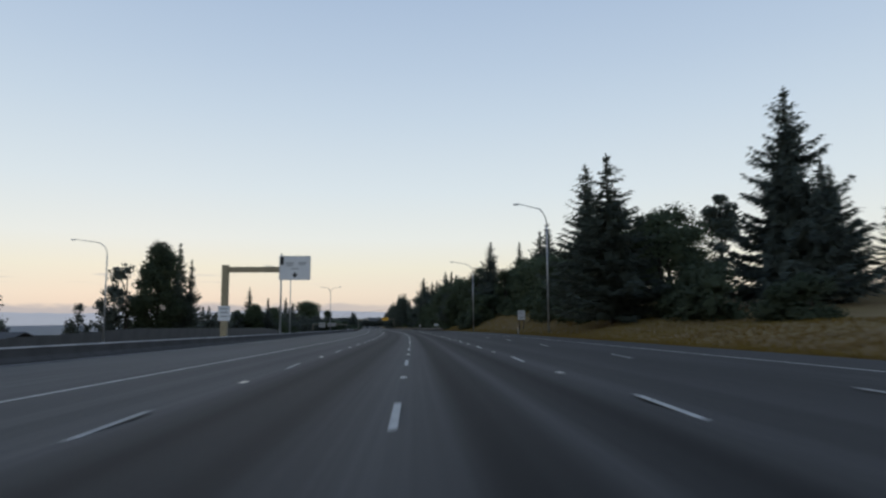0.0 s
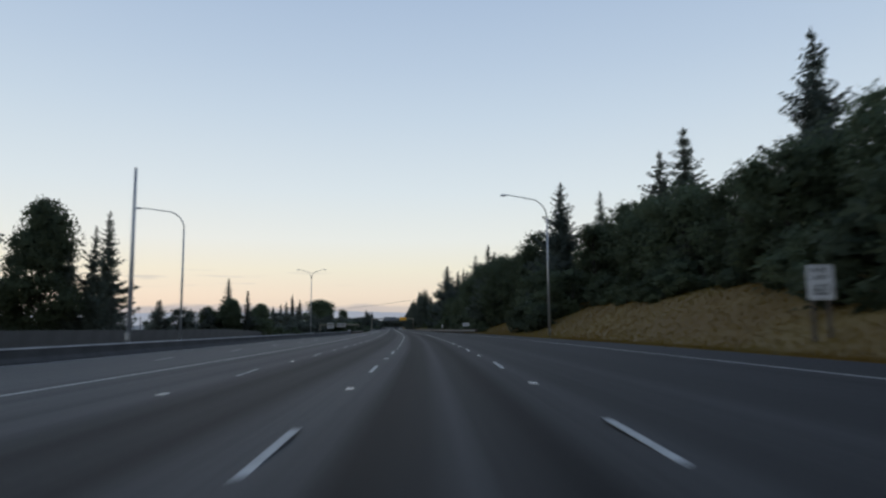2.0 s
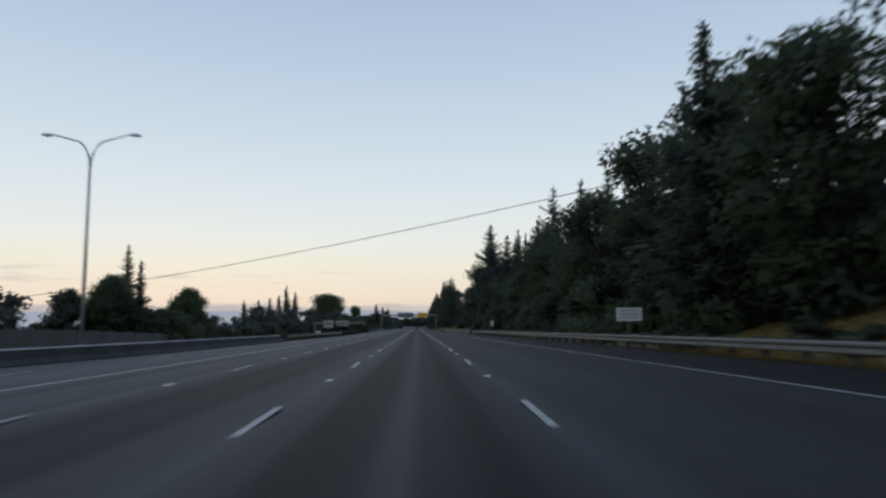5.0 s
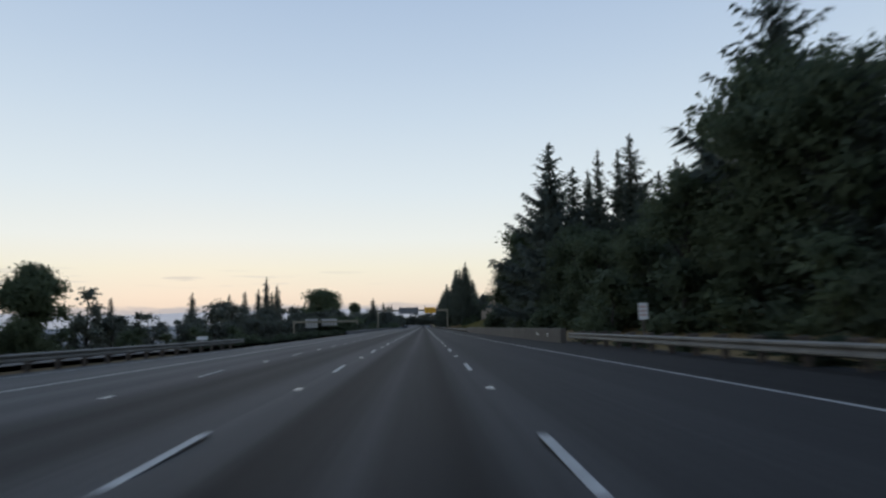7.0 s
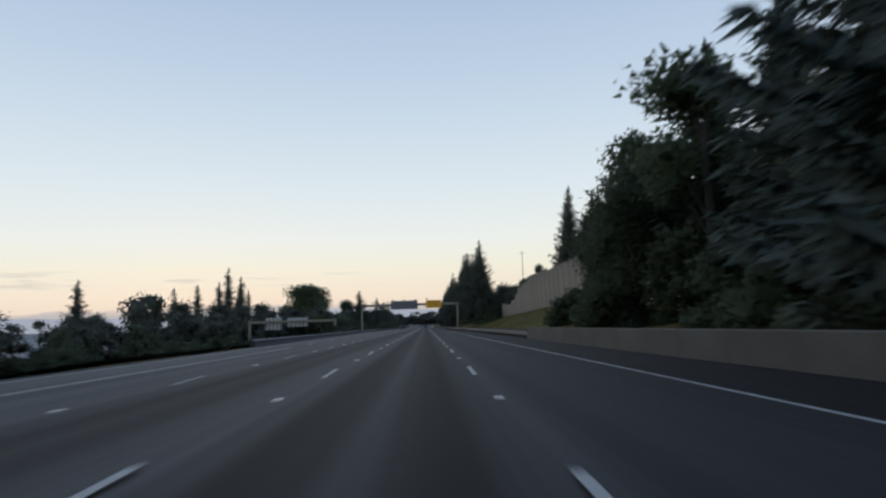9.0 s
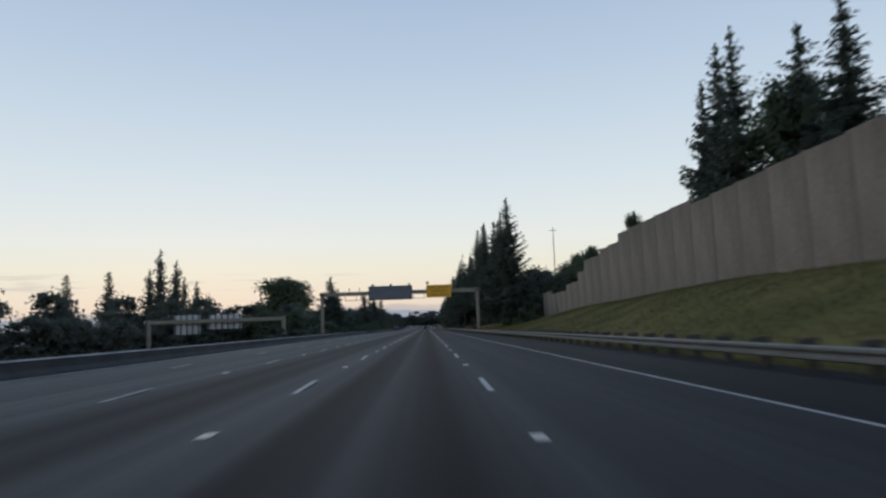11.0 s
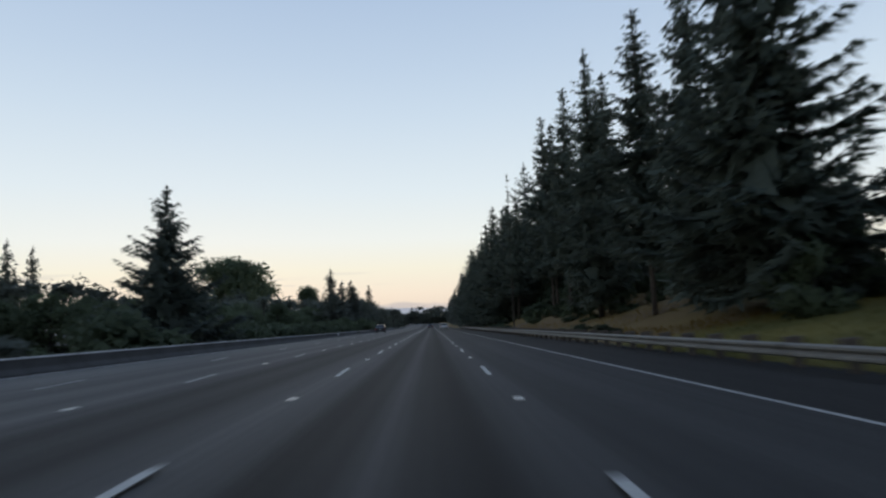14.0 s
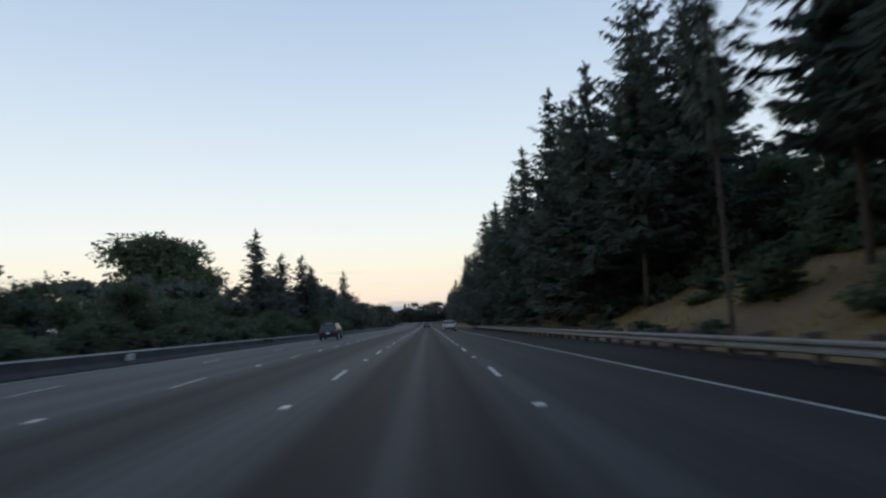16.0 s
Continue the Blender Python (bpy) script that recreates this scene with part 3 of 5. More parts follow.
    part("wall_post", pillar_me, e, "", m @ Matrix.Diagonal((1, 1, hgt + 0.12, 1)))
    s += 4.0

# boundary fence beyond the opposite carriageway
fence_me = box_mesh("fence_panel", FENCE, -0.05, 0.05, 0.01, 5.99, 0.0, 2.6, bevel=0.01)
e = run("boundary_fence", "long dark weathered boundary fence beyond the opposite carriageway", "fence")
for i in range(52):
    a = -20 + 6 * i
    h = blend(a, [(-20, 0.4), (60, 0.7), (110, 2.1), (240, 2.1), (290, 0.9), (310, 0.3)])
    m, _ = between(a, -46, a + 6, -46, h - 2.6)
    part("fence_panel", fence_me, e, "", m)


# ---- trees ----
def sprays(cent, d, side, length, width):
    """Pointed sprays as arrays: three corners each."""
    base = cent - d * (length * 0.12)[:, None]
    return np.stack([base + side * width[:, None], cent + d * length[:, None], base - side * width[:, None]], axis=1)


def cloud(name, quads, material, out=None, keep=0.22, front=None):
    """One mesh of loose leaves. out: the way each leaf's side of the crown faces, for soft shading."""
    n, c = quads.shape[:2]
    if out is not None:
        g = unit(np.cross(quads[:, 1] - quads[:, 0], quads[:, 2] - quads[:, 0]))
        turn = np.sum(g * (out if front is None else front), axis=1) < 0
        quads[turn] = quads[turn][:, ::-1]
        g[turn] = -g[turn]
        facing = np.repeat(unit(out + keep * g), c, axis=0)
    me = bpy.data.meshes.new(name)
    me.vertices.add(n * c)
    me.vertices.foreach_set("co", quads.reshape(-1).astype(np.float32))
    me.loops.add(n * c)
    me.loops.foreach_set("vertex_index", np.arange(n * c, dtype=np.int32))
    me.polygons.add(n)
    me.polygons.foreach_set("loop_start", np.arange(0, n * c, c, dtype=np.int32))
    me.materials.append(material)
    me.update(calc_edges=True)
    if out is not None:
        me.normals_split_custom_set_from_vertices([tuple(v) for v in facing])
    return me


def unit(v):
    return v / np.maximum(np.linalg.norm(v, axis=1, keepdims=True), 1e-6)


def fir(seed, h, r, bare=0.08, whorls=34, arms=6, droop=0.25, gap=0.12, dense=1.0, inner=1.0, broad=1.0, stem=0.0115, bark=None, material=None, label=""):
    """A conifer h metres tall: whorls of drooping limbs with sprays of needles along them."""
    rng = np.random.default_rng(seed)
    e = new("fir_tree")
    bm = bmesh.new()
    lean = rng.normal(0, 0.012, 2)
    pts = [(lean[0] * z, lean[1] * z, z - 0.8) for z in np.linspace(0, h + 0.6, 7)]
    tube(bm, pts, [stem * h * (1 - 0.93 * k / 6) + 0.015 for k in range(7)], 7)
    part("trunk", done("trunk", bm, bark or BARK, True), e)
    limbs = bmesh.new()
    tube(limbs, [(lean[0] * z, lean[1] * z, z - 0.3) for z in np.linspace(bare * h, h * 0.97, 4)], [0.02] * 4, 3)
    C, D, S, L, W = [], [], [], [], []
    z0 = bare * h
    for i in range(whorls):
        k = (i + rng.uniform(-0.3, 0.3)) / whorls
        k = min(max(k, 0), 0.985)
        z = z0 + (h - z0) * k
        rad = (r * ((1 - k) ** 0.85) * (0.6 + 0.4 * min(1, k / 0.12)) + 0.15) * (1 + 0.22 * math.sin(i * 0.9 + seed) * rng.uniform(0, 1))
        for j in range(arms):
            if rng.uniform() < gap + 0.3 * k * k:
                continue
            a = 2 * math.pi * (j + rng.uniform(-0.35, 0.35)) / arms + i * 1.1
            ln = rad * rng.uniform(0.5, 1.25)
            up = 0.35 * k - droop * (1 - k) + rng.uniform(-0.08, 0.08)
            out = np.array([math.cos(a), math.sin(a), 0.0])
            flat = np.array([-math.sin(a), math.cos(a), 0.0])
            zj = z + rng.uniform(-0.5, 0.5) * (h - z0) / whorls
            base = np.array([lean[0] * zj, lean[1] * zj, zj - 0.2])
            n = max(3, int(ln / 0.42 * dense))
            t = (np.arange(n) + 0.5) / n
            sag = -0.10 * ln * np.sin(t * math.pi) + 0.12 * ln * t ** 3
            pos = base + out * (ln * t)[:, None] + np.array([0, 0, 1.0]) * (up * ln * t + sag)[:, None]
            if ln > 1.2 and i % 2 == 0:
                tube(limbs, [tuple(base), tuple(pos[n // 2]), tuple(pos[-1])], [0.012 * ln + 0.012, 0.008 * ln + 0.008, 0.008], 3)
            for sgn in (-1, 1):
                for fan in (0.35, 0.95):
                    d = out * (1.0 - 0.5 * fan) + flat * sgn * fan * rng.uniform(0.7, 1.15, (n, 1)) + np.array([0, 0, 1.0]) * rng.uniform(-0.65, 0.10, (n, 1))
                    C.append(pos + out * (rng.uniform(-0.5, 0.5, n) * ln / n)[:, None])
                    D.append(unit(d))
                    S.append(unit(np.cross(unit(d), np.array([0, 0, 1.0])) + rng.normal(0, 0.45, (n, 3))))
                    L.append((0.27 * ln * (1.05 - 0.75 * t) + 0.30 - 0.12 * k) * rng.uniform(0.7, 1.25, n))
                    W.append((0.040 * ln * (1.05 - 0.6 * t) + 0.085 - 0.035 * k) * rng.uniform(0.8, 1.3, n) * broad)
            m = max(3, int(n * 0.7))
            C.append(pos[-m:])
            D.append(unit(np.tile(out, (m, 1)) * 0.7 + np.array([0, 0, 1.0]) * rng.uniform(-1.1, 0.15, (m, 1)) + rng.normal(0, 0.25, (m, 3))))
            S.append(unit(np.cross(D[-1], rng.normal(0, 1, (m, 3)))))
            L.append(rng.uniform(0.35, 0.75, m) * (0.6 + 0.12 * ln))
            W.append(rng.uniform(0.06, 0.12, m) * broad)
        # old dense growth close to the trunk
        m = 12
        a = rng.uniform(0, 2 * math.pi, m)
        ring = np.stack([np.cos(a), np.sin(a), np.zeros(m)], axis=1)
        C.append(np.array([lean[0] * z, lean[1] * z, z + 0.2]) + ring * (rad * rng.uniform(0.05, 0.42, m))[:, None])
        D.append(unit(ring * 0.6 + np.array([0, 0, -0.8]) + rng.normal(0, 0.3, (m, 3))))
        S.append(unit(np.cross(D[-1], ring) + rng.normal(0, 0.3, (m, 3))))
        L.append(rng.uniform(0.16, 0.30, m) * rad + 0.35 * (1.1 - k))
        W.append(rng.uniform(0.09, 0.16, m) * rad * inner + 0.06 * (1 - k))
    n = 14
    C.append(np.array([[lean[0] * h, lean[1] * h, h - 1.3]]) + np.array([0, 0, 1.0]) * rng.uniform(0, 1.2, (n, 1)))
    D.append(unit(rng.normal(0, 0.5, (n, 3)) + np.array([0, 0, 0.7])))
    S.append(unit(np.cross(D[-1], rng.normal(0, 1, (n, 3)))))
    L.append(rng.uniform(0.3, 0.6, n))
    W.append(rng.uniform(0.05, 0.1, n))
    if len(limbs.verts):
        part("branching", done("branching", limbs, BARK), e)
    else:
        limbs.free()
    q = sprays(np.concatenate(C), np.concatenate(D), np.concatenate(S), np.concatenate(L), np.concatenate(W))
    mid = q.mean(axis=1)
    away = unit(mid * np.array([1, 1, 0])) + np.array([0, 0, 0.55])
    part("crown", cloud("crown", q, material or NEEDLE, unit(away)), e)
    tagged(e, label or "tall dark green fir with drooping branches", "tree", "roadside firs")
    return e


def broadleaf(seed, h, r, base=0.15, blobs=16, leaves=210, size=0.24, material=None, name="broadleaf_tree", label="", pale=False, core=0.36):
    """A leafy tree: forked trunk, limbs, and a crown of loose clumps of small leaves with gaps."""
    rng = np.random.default_rng(seed)
    e = new(name)
    cen = []
    for i in range(blobs):
        a = rng.uniform(0, 2 * math.pi)
        k = rng.uniform(0, 1) ** 0.95 if i > 4 or base > 0.07 else 0.04 * i
        wide = math.sin(math.pi * (0.18 + 0.72 * k)) ** 0.8
        cen.append((math.cos(a) * r * wide * rng.uniform(0.25, 0.8), math.sin(a) * r * wide * rng.uniform(0.25, 0.8), h * (base + (0.93 - base) * k)))
    cen.append((0, 0, h * 0.93))
    bm = bmesh.new()
    tube(bm, [(0, 0, -0.7), (0.05, 0, h * 0.3), (0.0, 0.1, h * 0.62), (0.05, 0, h * 0.85)], [0.022 * h, 0.016 * h, 0.009 * h, 0.03], 7)
    part("trunk", done("trunk", bm, BARK_PALE if pale else BARK, True), e)
    bm = bmesh.new()
    for c in cen:
        z0 = max(0.12 * h, c[2] - 0.25 * h)
        tube(bm, [(0, 0, z0), (c[0] * 0.5, c[1] * 0.5, z0 + (c[2] - z0) * 0.6), c], [0.008 * h, 0.005 * h, 0.02], 4)
    part("branching", done("branching", bm, BARK_PALE if pale else BARK), e)
    Q, N = [], []
    for c in cen:
        br = r * rng.uniform(0.28, 0.52)
        n = int(1.5 * leaves * (br / (0.4 * r)) ** 1.5)
        d = unit(rng.normal(0, 1, (n, 3)))
        rad = br * rng.uniform(0.25, 1.0, n) ** 0.45 * (1 + 0.25 * np.sin(d[:, 0] * 7 + c[0]) * np.cos(d[:, 1] * 6 + c[1]))
        p = np.array(c) + d * rad[:, None] * np.array([1, 1, 0.8])
        dd = unit(d * 0.6 + rng.normal(0, 0.7, (n, 3)) + np.array([0, 0, -0.25]))
        ss = unit(np.cross(dd, rng.normal(0, 1, (n, 3))))
        ln = size * rng.uniform(0.6, 1.6, n)
        Q.append(sprays(p, dd, ss, ln, ln * rng.uniform(0.30, 0.46, n)))
        N.append(unit(d + 0.8 * unit(p - np.array([0, 0, h * 0.45])) + np.array([0, 0, 0.25])))
        n = 30
        d = unit(rng.normal(0, 1, (n, 3)))
        p = np.array(c) + d * (br * rng.uniform(0.1, 0.55, n))[:, None]
        dd = unit(rng.normal(0, 1, (n, 3)))
        ln = br * rng.uniform(0.75, 1.25, n) * core
        N.append(unit(d + np.array([0, 0, 0.25])))
        Q.append(sprays(p - dd * ln[:, None] * 0.4, dd, unit(np.cross(dd, rng.normal(0, 1, (n, 3)))), ln, ln * 0.5))
    part("crown", cloud("crown", np.concatenate(Q), material or LEAF, np.concatenate(N)), e)
    tagged(e, label or "leafy deciduous tree with an uneven crown", "tree", "roadside trees")
    return e


MASTERS = {}
MAKERS = {
    "fir_a": (20, lambda: fir(1, 20, 4.6, dense=1.38, arms=8, whorls=36)),
    "fir_b": (20, lambda: fir(2, 20, 5.2, dense=1.38, arms=8, whorls=38, gap=0.18)),
    "fir_c": (20, lambda: fir(3, 20, 4.2, dense=1.38, arms=8, whorls=38, droop=0.15, gap=0.08)),
    "fir_wide": (20, lambda: fir(4, 20, 7.0, dense=1.38, bare=0.04, whorls=36, arms=9, droop=0.18, gap=0.12, material=NEEDLE_BLUE, label="broad tall fir with long layered branches")),
    "fir_sparse": (20, lambda: fir(5, 20, 5.6, dense=1.38, bare=0.3, whorls=24, arms=6, inner=0.35, droop=-0.12, gap=0.22, material=NEEDLE_BLUE, label="open fir with few upswept branches and sky between them")),
    "fir_tall": (24, lambda: fir(6, 24, 4.6, dense=1.38, bare=0.22, whorls=38, arms=8, inner=0.8, stem=0.0085, bark=BARK_FIR, droop=0.3, gap=0.16, label="tall fir with a bare lower trunk and ragged branches")),
    "fir_snag": (20, lambda: fir(31, 20, 4.2, dense=1.0, bare=0.35, whorls=20, arms=4, inner=0.25, broad=0.8, stem=0.008, droop=-0.05, gap=0.35, bark=BARK_FIR, label="slender half-bare fir leaning out above the guardrail")),
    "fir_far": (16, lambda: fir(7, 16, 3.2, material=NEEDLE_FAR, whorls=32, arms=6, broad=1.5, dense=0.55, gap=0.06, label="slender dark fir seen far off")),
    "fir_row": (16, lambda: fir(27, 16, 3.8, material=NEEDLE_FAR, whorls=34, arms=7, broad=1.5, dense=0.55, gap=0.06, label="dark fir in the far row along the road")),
    "pine": (20, lambda: broadleaf(8, 20, 3.6, base=0.5, blobs=14, leaves=330, size=0.30, material=NEEDLE, name="pine_tree", label="pine with a rounded crown on a bare trunk")),
    "leafy_a": (12, lambda: broadleaf(9, 12, 4.2, base=0.08, blobs=16, leaves=200)),
    "leafy_b": (12, lambda: broadleaf(10, 12, 5.0, base=0.08, blobs=19, leaves=200)),
    "leafy_c": (12, lambda: broadleaf(11, 12, 3.4, base=0.1, blobs=14, leaves=200)),
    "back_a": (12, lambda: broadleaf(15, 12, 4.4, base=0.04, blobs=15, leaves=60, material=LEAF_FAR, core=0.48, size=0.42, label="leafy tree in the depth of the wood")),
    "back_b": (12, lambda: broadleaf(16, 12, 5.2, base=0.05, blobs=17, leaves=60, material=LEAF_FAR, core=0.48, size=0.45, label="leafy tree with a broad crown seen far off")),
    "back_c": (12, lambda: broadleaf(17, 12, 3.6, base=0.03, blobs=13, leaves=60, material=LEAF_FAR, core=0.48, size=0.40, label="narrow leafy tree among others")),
    "leafy_tall": (24, lambda: broadleaf(21, 24, 8.0, base=0.04, blobs=36, leaves=300, size=0.42, core=0.5, label="large dense leafy tree with a full crown")),
    "leafy_round": (15, lambda: broadleaf(12, 15, 6.2, base=0.12, blobs=30, leaves=260, size=0.34, label="round-headed deciduous tree standing above the shrubs")),
    "leafy_cone": (14, lambda: broadleaf(23, 14, 5.6, base=0.05, blobs=46, leaves=150, size=0.34, core=0.5, label="broad leafy tree tapering to a ragged top")),
    "shrub_a": (3, lambda: broadleaf(13, 3, 2.6, base=0.05, blobs=10, leaves=72, core=0.55, size=0.23, material=LEAF_DARK, name="shrub", label="dense dark roadside shrub")),
    "shrub_b": (3, lambda: broadleaf(14, 3, 2.1, base=0.05, blobs=9, leaves=72, core=0.55, size=0.22, material=LEAF, name="shrub", label="green leafy shrub on the slope")),
}
tree_rng = np.random.default_rng(77)


def plant(kind, s, u, top, wide=1.0, sink=0.0):
    """A tree whose tip is top metres over the road's plane, rooted in the ground at s, u."""
    nominal = MAKERS[kind][0]
    foot = terrain(s, u) - 0.1 - sink
    k = max(0.15, (top - foot) / nominal)
    w = k ** 0.75 * wide * tree_rng.uniform(0.92, 1.08)
    m = Matrix.Translation(at(s, u, foot)) @ Matrix.Rotation(tree_rng.uniform(0, 6.28), 4, "Z") @ Matrix.Diagonal((w, w, k, 1))
    if kind not in MASTERS:
        MASTERS[kind] = MAKERS[kind][1]()
        MASTERS[kind].matrix_basis = m
        return MASTERS[kind]
    master = MASTERS[kind]
    made = copy_thing(master, m @ Matrix.Diagonal((*[1 / c for c in master.scale], 1)))
    return made


# Right-hand side, from the start of the walk on.
for kind, s, u, top, wide in (
    ("fir_wide", 56.5, 35.6, 23.1, 0.92), ("fir_b", 66, 45.6, 18.8, 1.17), ("fir_a", 75, 53.2, 20, 1.17), ("fir_c", 60, 50.7, 17.5, 1.27), ("pine", 115, 60.6, 25.4, 1.17),
    ("fir_b", 58.5, 19.1, 17.2, 1.27), ("fir_a", 69.8, 20.4, 19.1, 1.33), ("leafy_b", 62, 25.2, 11.8, 1.17), ("leafy_c", 74, 25.2, 14.9, 1.17), ("leafy_a", 66, 30.3, 9.0, 0.9),
    ("leafy_b", 80, 34.1, 15.6, 1.17), ("fir_wide", 112, 34.2, 25.2, 0.8), ("leafy_b", 96, 27, 13.5, 1.2), ("fir_c", 163, 32.5, 22.8, 1.0), ("leafy_a", 86, 25.9, 13, 1.06), ("fir_a", 104, 28.8, 15.6, 1.17), ("leafy_c", 90, 31.3, 13.7, 1.27),
    ("leafy_b", 101, 24.4, 11.8, 1.06), ("leafy_a", 110, 26.3, 12.4, 1.06), ("fir_a", 127.7, 30.1, 21.9, 1.22), ("fir_b", 135, 30.6, 21.3, 1.27), ("leafy_b", 120, 26.3, 13.7, 1.17),
    ("leafy_a", 128, 25, 11.8, 1.17), ("leafy_c", 140, 23.7, 13, 1.27), ("leafy_b", 133, 33.9, 14.9, 1.27), ("leafy_b", 137, 27, 15.2, 1.25), ("leafy_a", 131, 27.8, 14.8, 1.3), ("back_b", 135, 31, 14.2, 1.5), ("fir_wide", 149.5, 22.2, 21.2, 0.86), ("leafy_b", 144, 26.3, 13.7, 1.17),
    ("leafy_a", 157, 22.4, 11.5, 1.17), ("fir_b", 165, 23.7, 16.0, 1.1), ("leafy_b", 168, 22.4, 16.4, 1.1), ("fir_a", 172, 26.3, 16.5, 1.0), ("leafy_a", 178, 21.6, 14.2, 1.15),
    ("leafy_a", 184, 19.3, 13.7, 1.17), ("fir_c", 190.5, 17.4, 17.7, 1.17), ("leafy_b", 194, 21.2, 15.6, 1.17), ("fir_b", 200, 20.3, 17.5, 1.17), ("leafy_c", 206, 19.7, 14.9, 1.27),
    ("fir_a", 212, 22.2, 18.1, 1.17), ("leafy_a", 217, 19.1, 13.7, 1.17), ("fir_c", 222, 22.2, 16.8, 1.17), ("fir_c", 228, 20.3, 13.5, 1.1), ("fir_a", 232, 21.5, 18.6, 0.85),
    ("fir_b", 240, 22, 13.0, 1.1), ("fir_sparse", 258, 23.6, 23.6, 1.0), ("fir_c", 248, 21.5, 12.8, 1.1), ("leafy_b", 251, 22.0, 13.6, 1.1), ("leafy_b", 257, 22.6, 16.5, 0.95), ("leafy_b", 255, 22.5, 14.0, 0.95), ("leafy_a", 262, 19.7, 11.1, 1.06),
    ("fir_b", 246, 25.5, 14.5, 1.1), ("fir_b", 270, 26, 14.9, 1.06), ("fir_c", 266, 22.5, 14.2, 1.05), ("leafy_b", 270, 19.7, 8.6, 0.95), ("fir_c", 278, 24.8, 14.9, 1.06), ("leafy_a", 281, 19.1, 9.9, 1.06),
    ("fir_a", 288, 26, 15.6, 1.17), ("fir_a", 301, 25, 23.4, 0.8), ("fir_c", 294.5, 25.2, 21.6, 0.8), ("fir_b", 307.5, 25.4, 22.4, 0.9), ("leafy_b", 291, 19.1, 11.8, 1.06), ("fir_wide", 300.6, 18.9, 24.6, 0.98), ("fir_b", 303, 29.9, 26.1, 1.11), ("fir_a", 309, 23.5, 23.2, 1.17),
    ("fir_c", 315, 27.3, 23.2, 1.17), ("leafy_b", 304, 20.3, 12.4, 1.06), ("leafy_c", 318, 18.4, 15.6, 1.33), ("fir_b", 325, 22.2, 20, 1.22), ("leafy_b", 327, 16.9, 11.8, 1.06),
    ("fir_b", 319, 23.5, 20.5, 1.1), ("fir_c", 312, 20.5, 19, 1.1), ("leafy_a", 335, 20.2, 16.6, 0.85), ("leafy_b", 341, 18.6, 9.4, 0.9), ("leafy_b", 340, 23.4, 16.4, 0.95), ("fir_a", 333, 26, 21.3, 1.17), ("leafy_c", 350, 20.3, 6.4, 1.0),
    ("fir_a", 391, 32.8, 24, 1.05), ("fir_b", 397, 33.5, 25, 1.05), ("leafy_b", 399, 34.5, 21, 0.9), ("fir_c", 383, 33, 22.6, 1.0), ("fir_c", 402.5, 30.2, 27, 0.85), ("fir_a", 406.5, 30.9, 27.5, 0.85), ("fir_c", 410, 31.2, 25.5, 0.85), ("leafy_b", 376, 33.5, 18.8, 1.0),
    ("leafy_c", 424, 27.6, 14.0, 0.75), ("fir_far", 441.5, 27.2, 12.7, 1.1), ("leafy_c", 440.5, 27.2, 12.0, 0.5), ("leafy_a", 453, 28.4, 11.6, 0.8), ("leafy_b", 455, 31.1, 13.7, 1.06), ("leafy_a", 463, 30.5, 13.7, 1.17), ("fir_c", 446, 33.7, 15.6, 1.06),
    ("leafy_b", 470, 28.6, 10.5, 1.06), ("fir_b", 473.5, 19.2, 26.8, 1.0), ("fir_c", 468, 34, 14.5, 0.9), ("fir_sparse", 551, 19.5, 29, 0.8), ("fir_tall", 488, 18.4, 24.3, 1.0), ("fir_c", 498, 17.2, 25.4, 0.9), ("fir_snag", 528, 13.4, 21.8, 0.55), ("fir_c", 480, 18.8, 25, 0.85), ("leafy_c", 478, 23.5, 11.1, 1.27),
    ("fir_tall", 506, 20.5, 27, 1.0), ("fir_tall", 511, 17.4, 27, 0.95), 
    ("fir_tall", 522, 17.8, 27.7, 0.9), ("fir_tall", 516, 22.2, 28.5, 1.17), ("fir_tall", 529, 19.6, 29, 0.9), ("fir_tall", 549, 21.6, 26.4, 1.17), ("fir_tall", 546, 16.6, 22.3, 1.0),
    ("fir_b", 553, 15.7, 21.4, 1.22), ("fir_a", 565, 14.8, 23.9, 1.17), ("fir_c", 570, 17.5, 24.8, 1.17),
    ("fir_b", 577, 19.4, 26.6, 1.17), ("fir_a", 585, 15.7, 23.6, 1.17), ("fir_c", 593, 15.1, 21.8, 1.17), ("fir_b", 602.5, 13.4, 19.9, 1.17), ("fir_a", 610, 16.4, 21.8, 1.17),
    ("fir_c", 619, 15.1, 21.2, 1.17), ("fir_b", 628, 16.4, 23, 1.17), ("fir_a", 639, 15.7, 24.2, 1.17), ("back_b", 500, 30, 13.9, 1.27), ("back_b", 520, 30, 12.5, 1.38),
    ("back_b", 508, 30, 15.0, 1.38), ("back_b", 530, 30, 13.9, 1.38), ("back_b", 541, 30, 13.9, 1.38), ("back_b", 555, 30, 13.9, 1.38), ("back_b", 566, 30, 12.5, 1.38), ("back_b", 580, 30, 13.9, 1.38),
):
    plant(kind, s, u, top, wide)
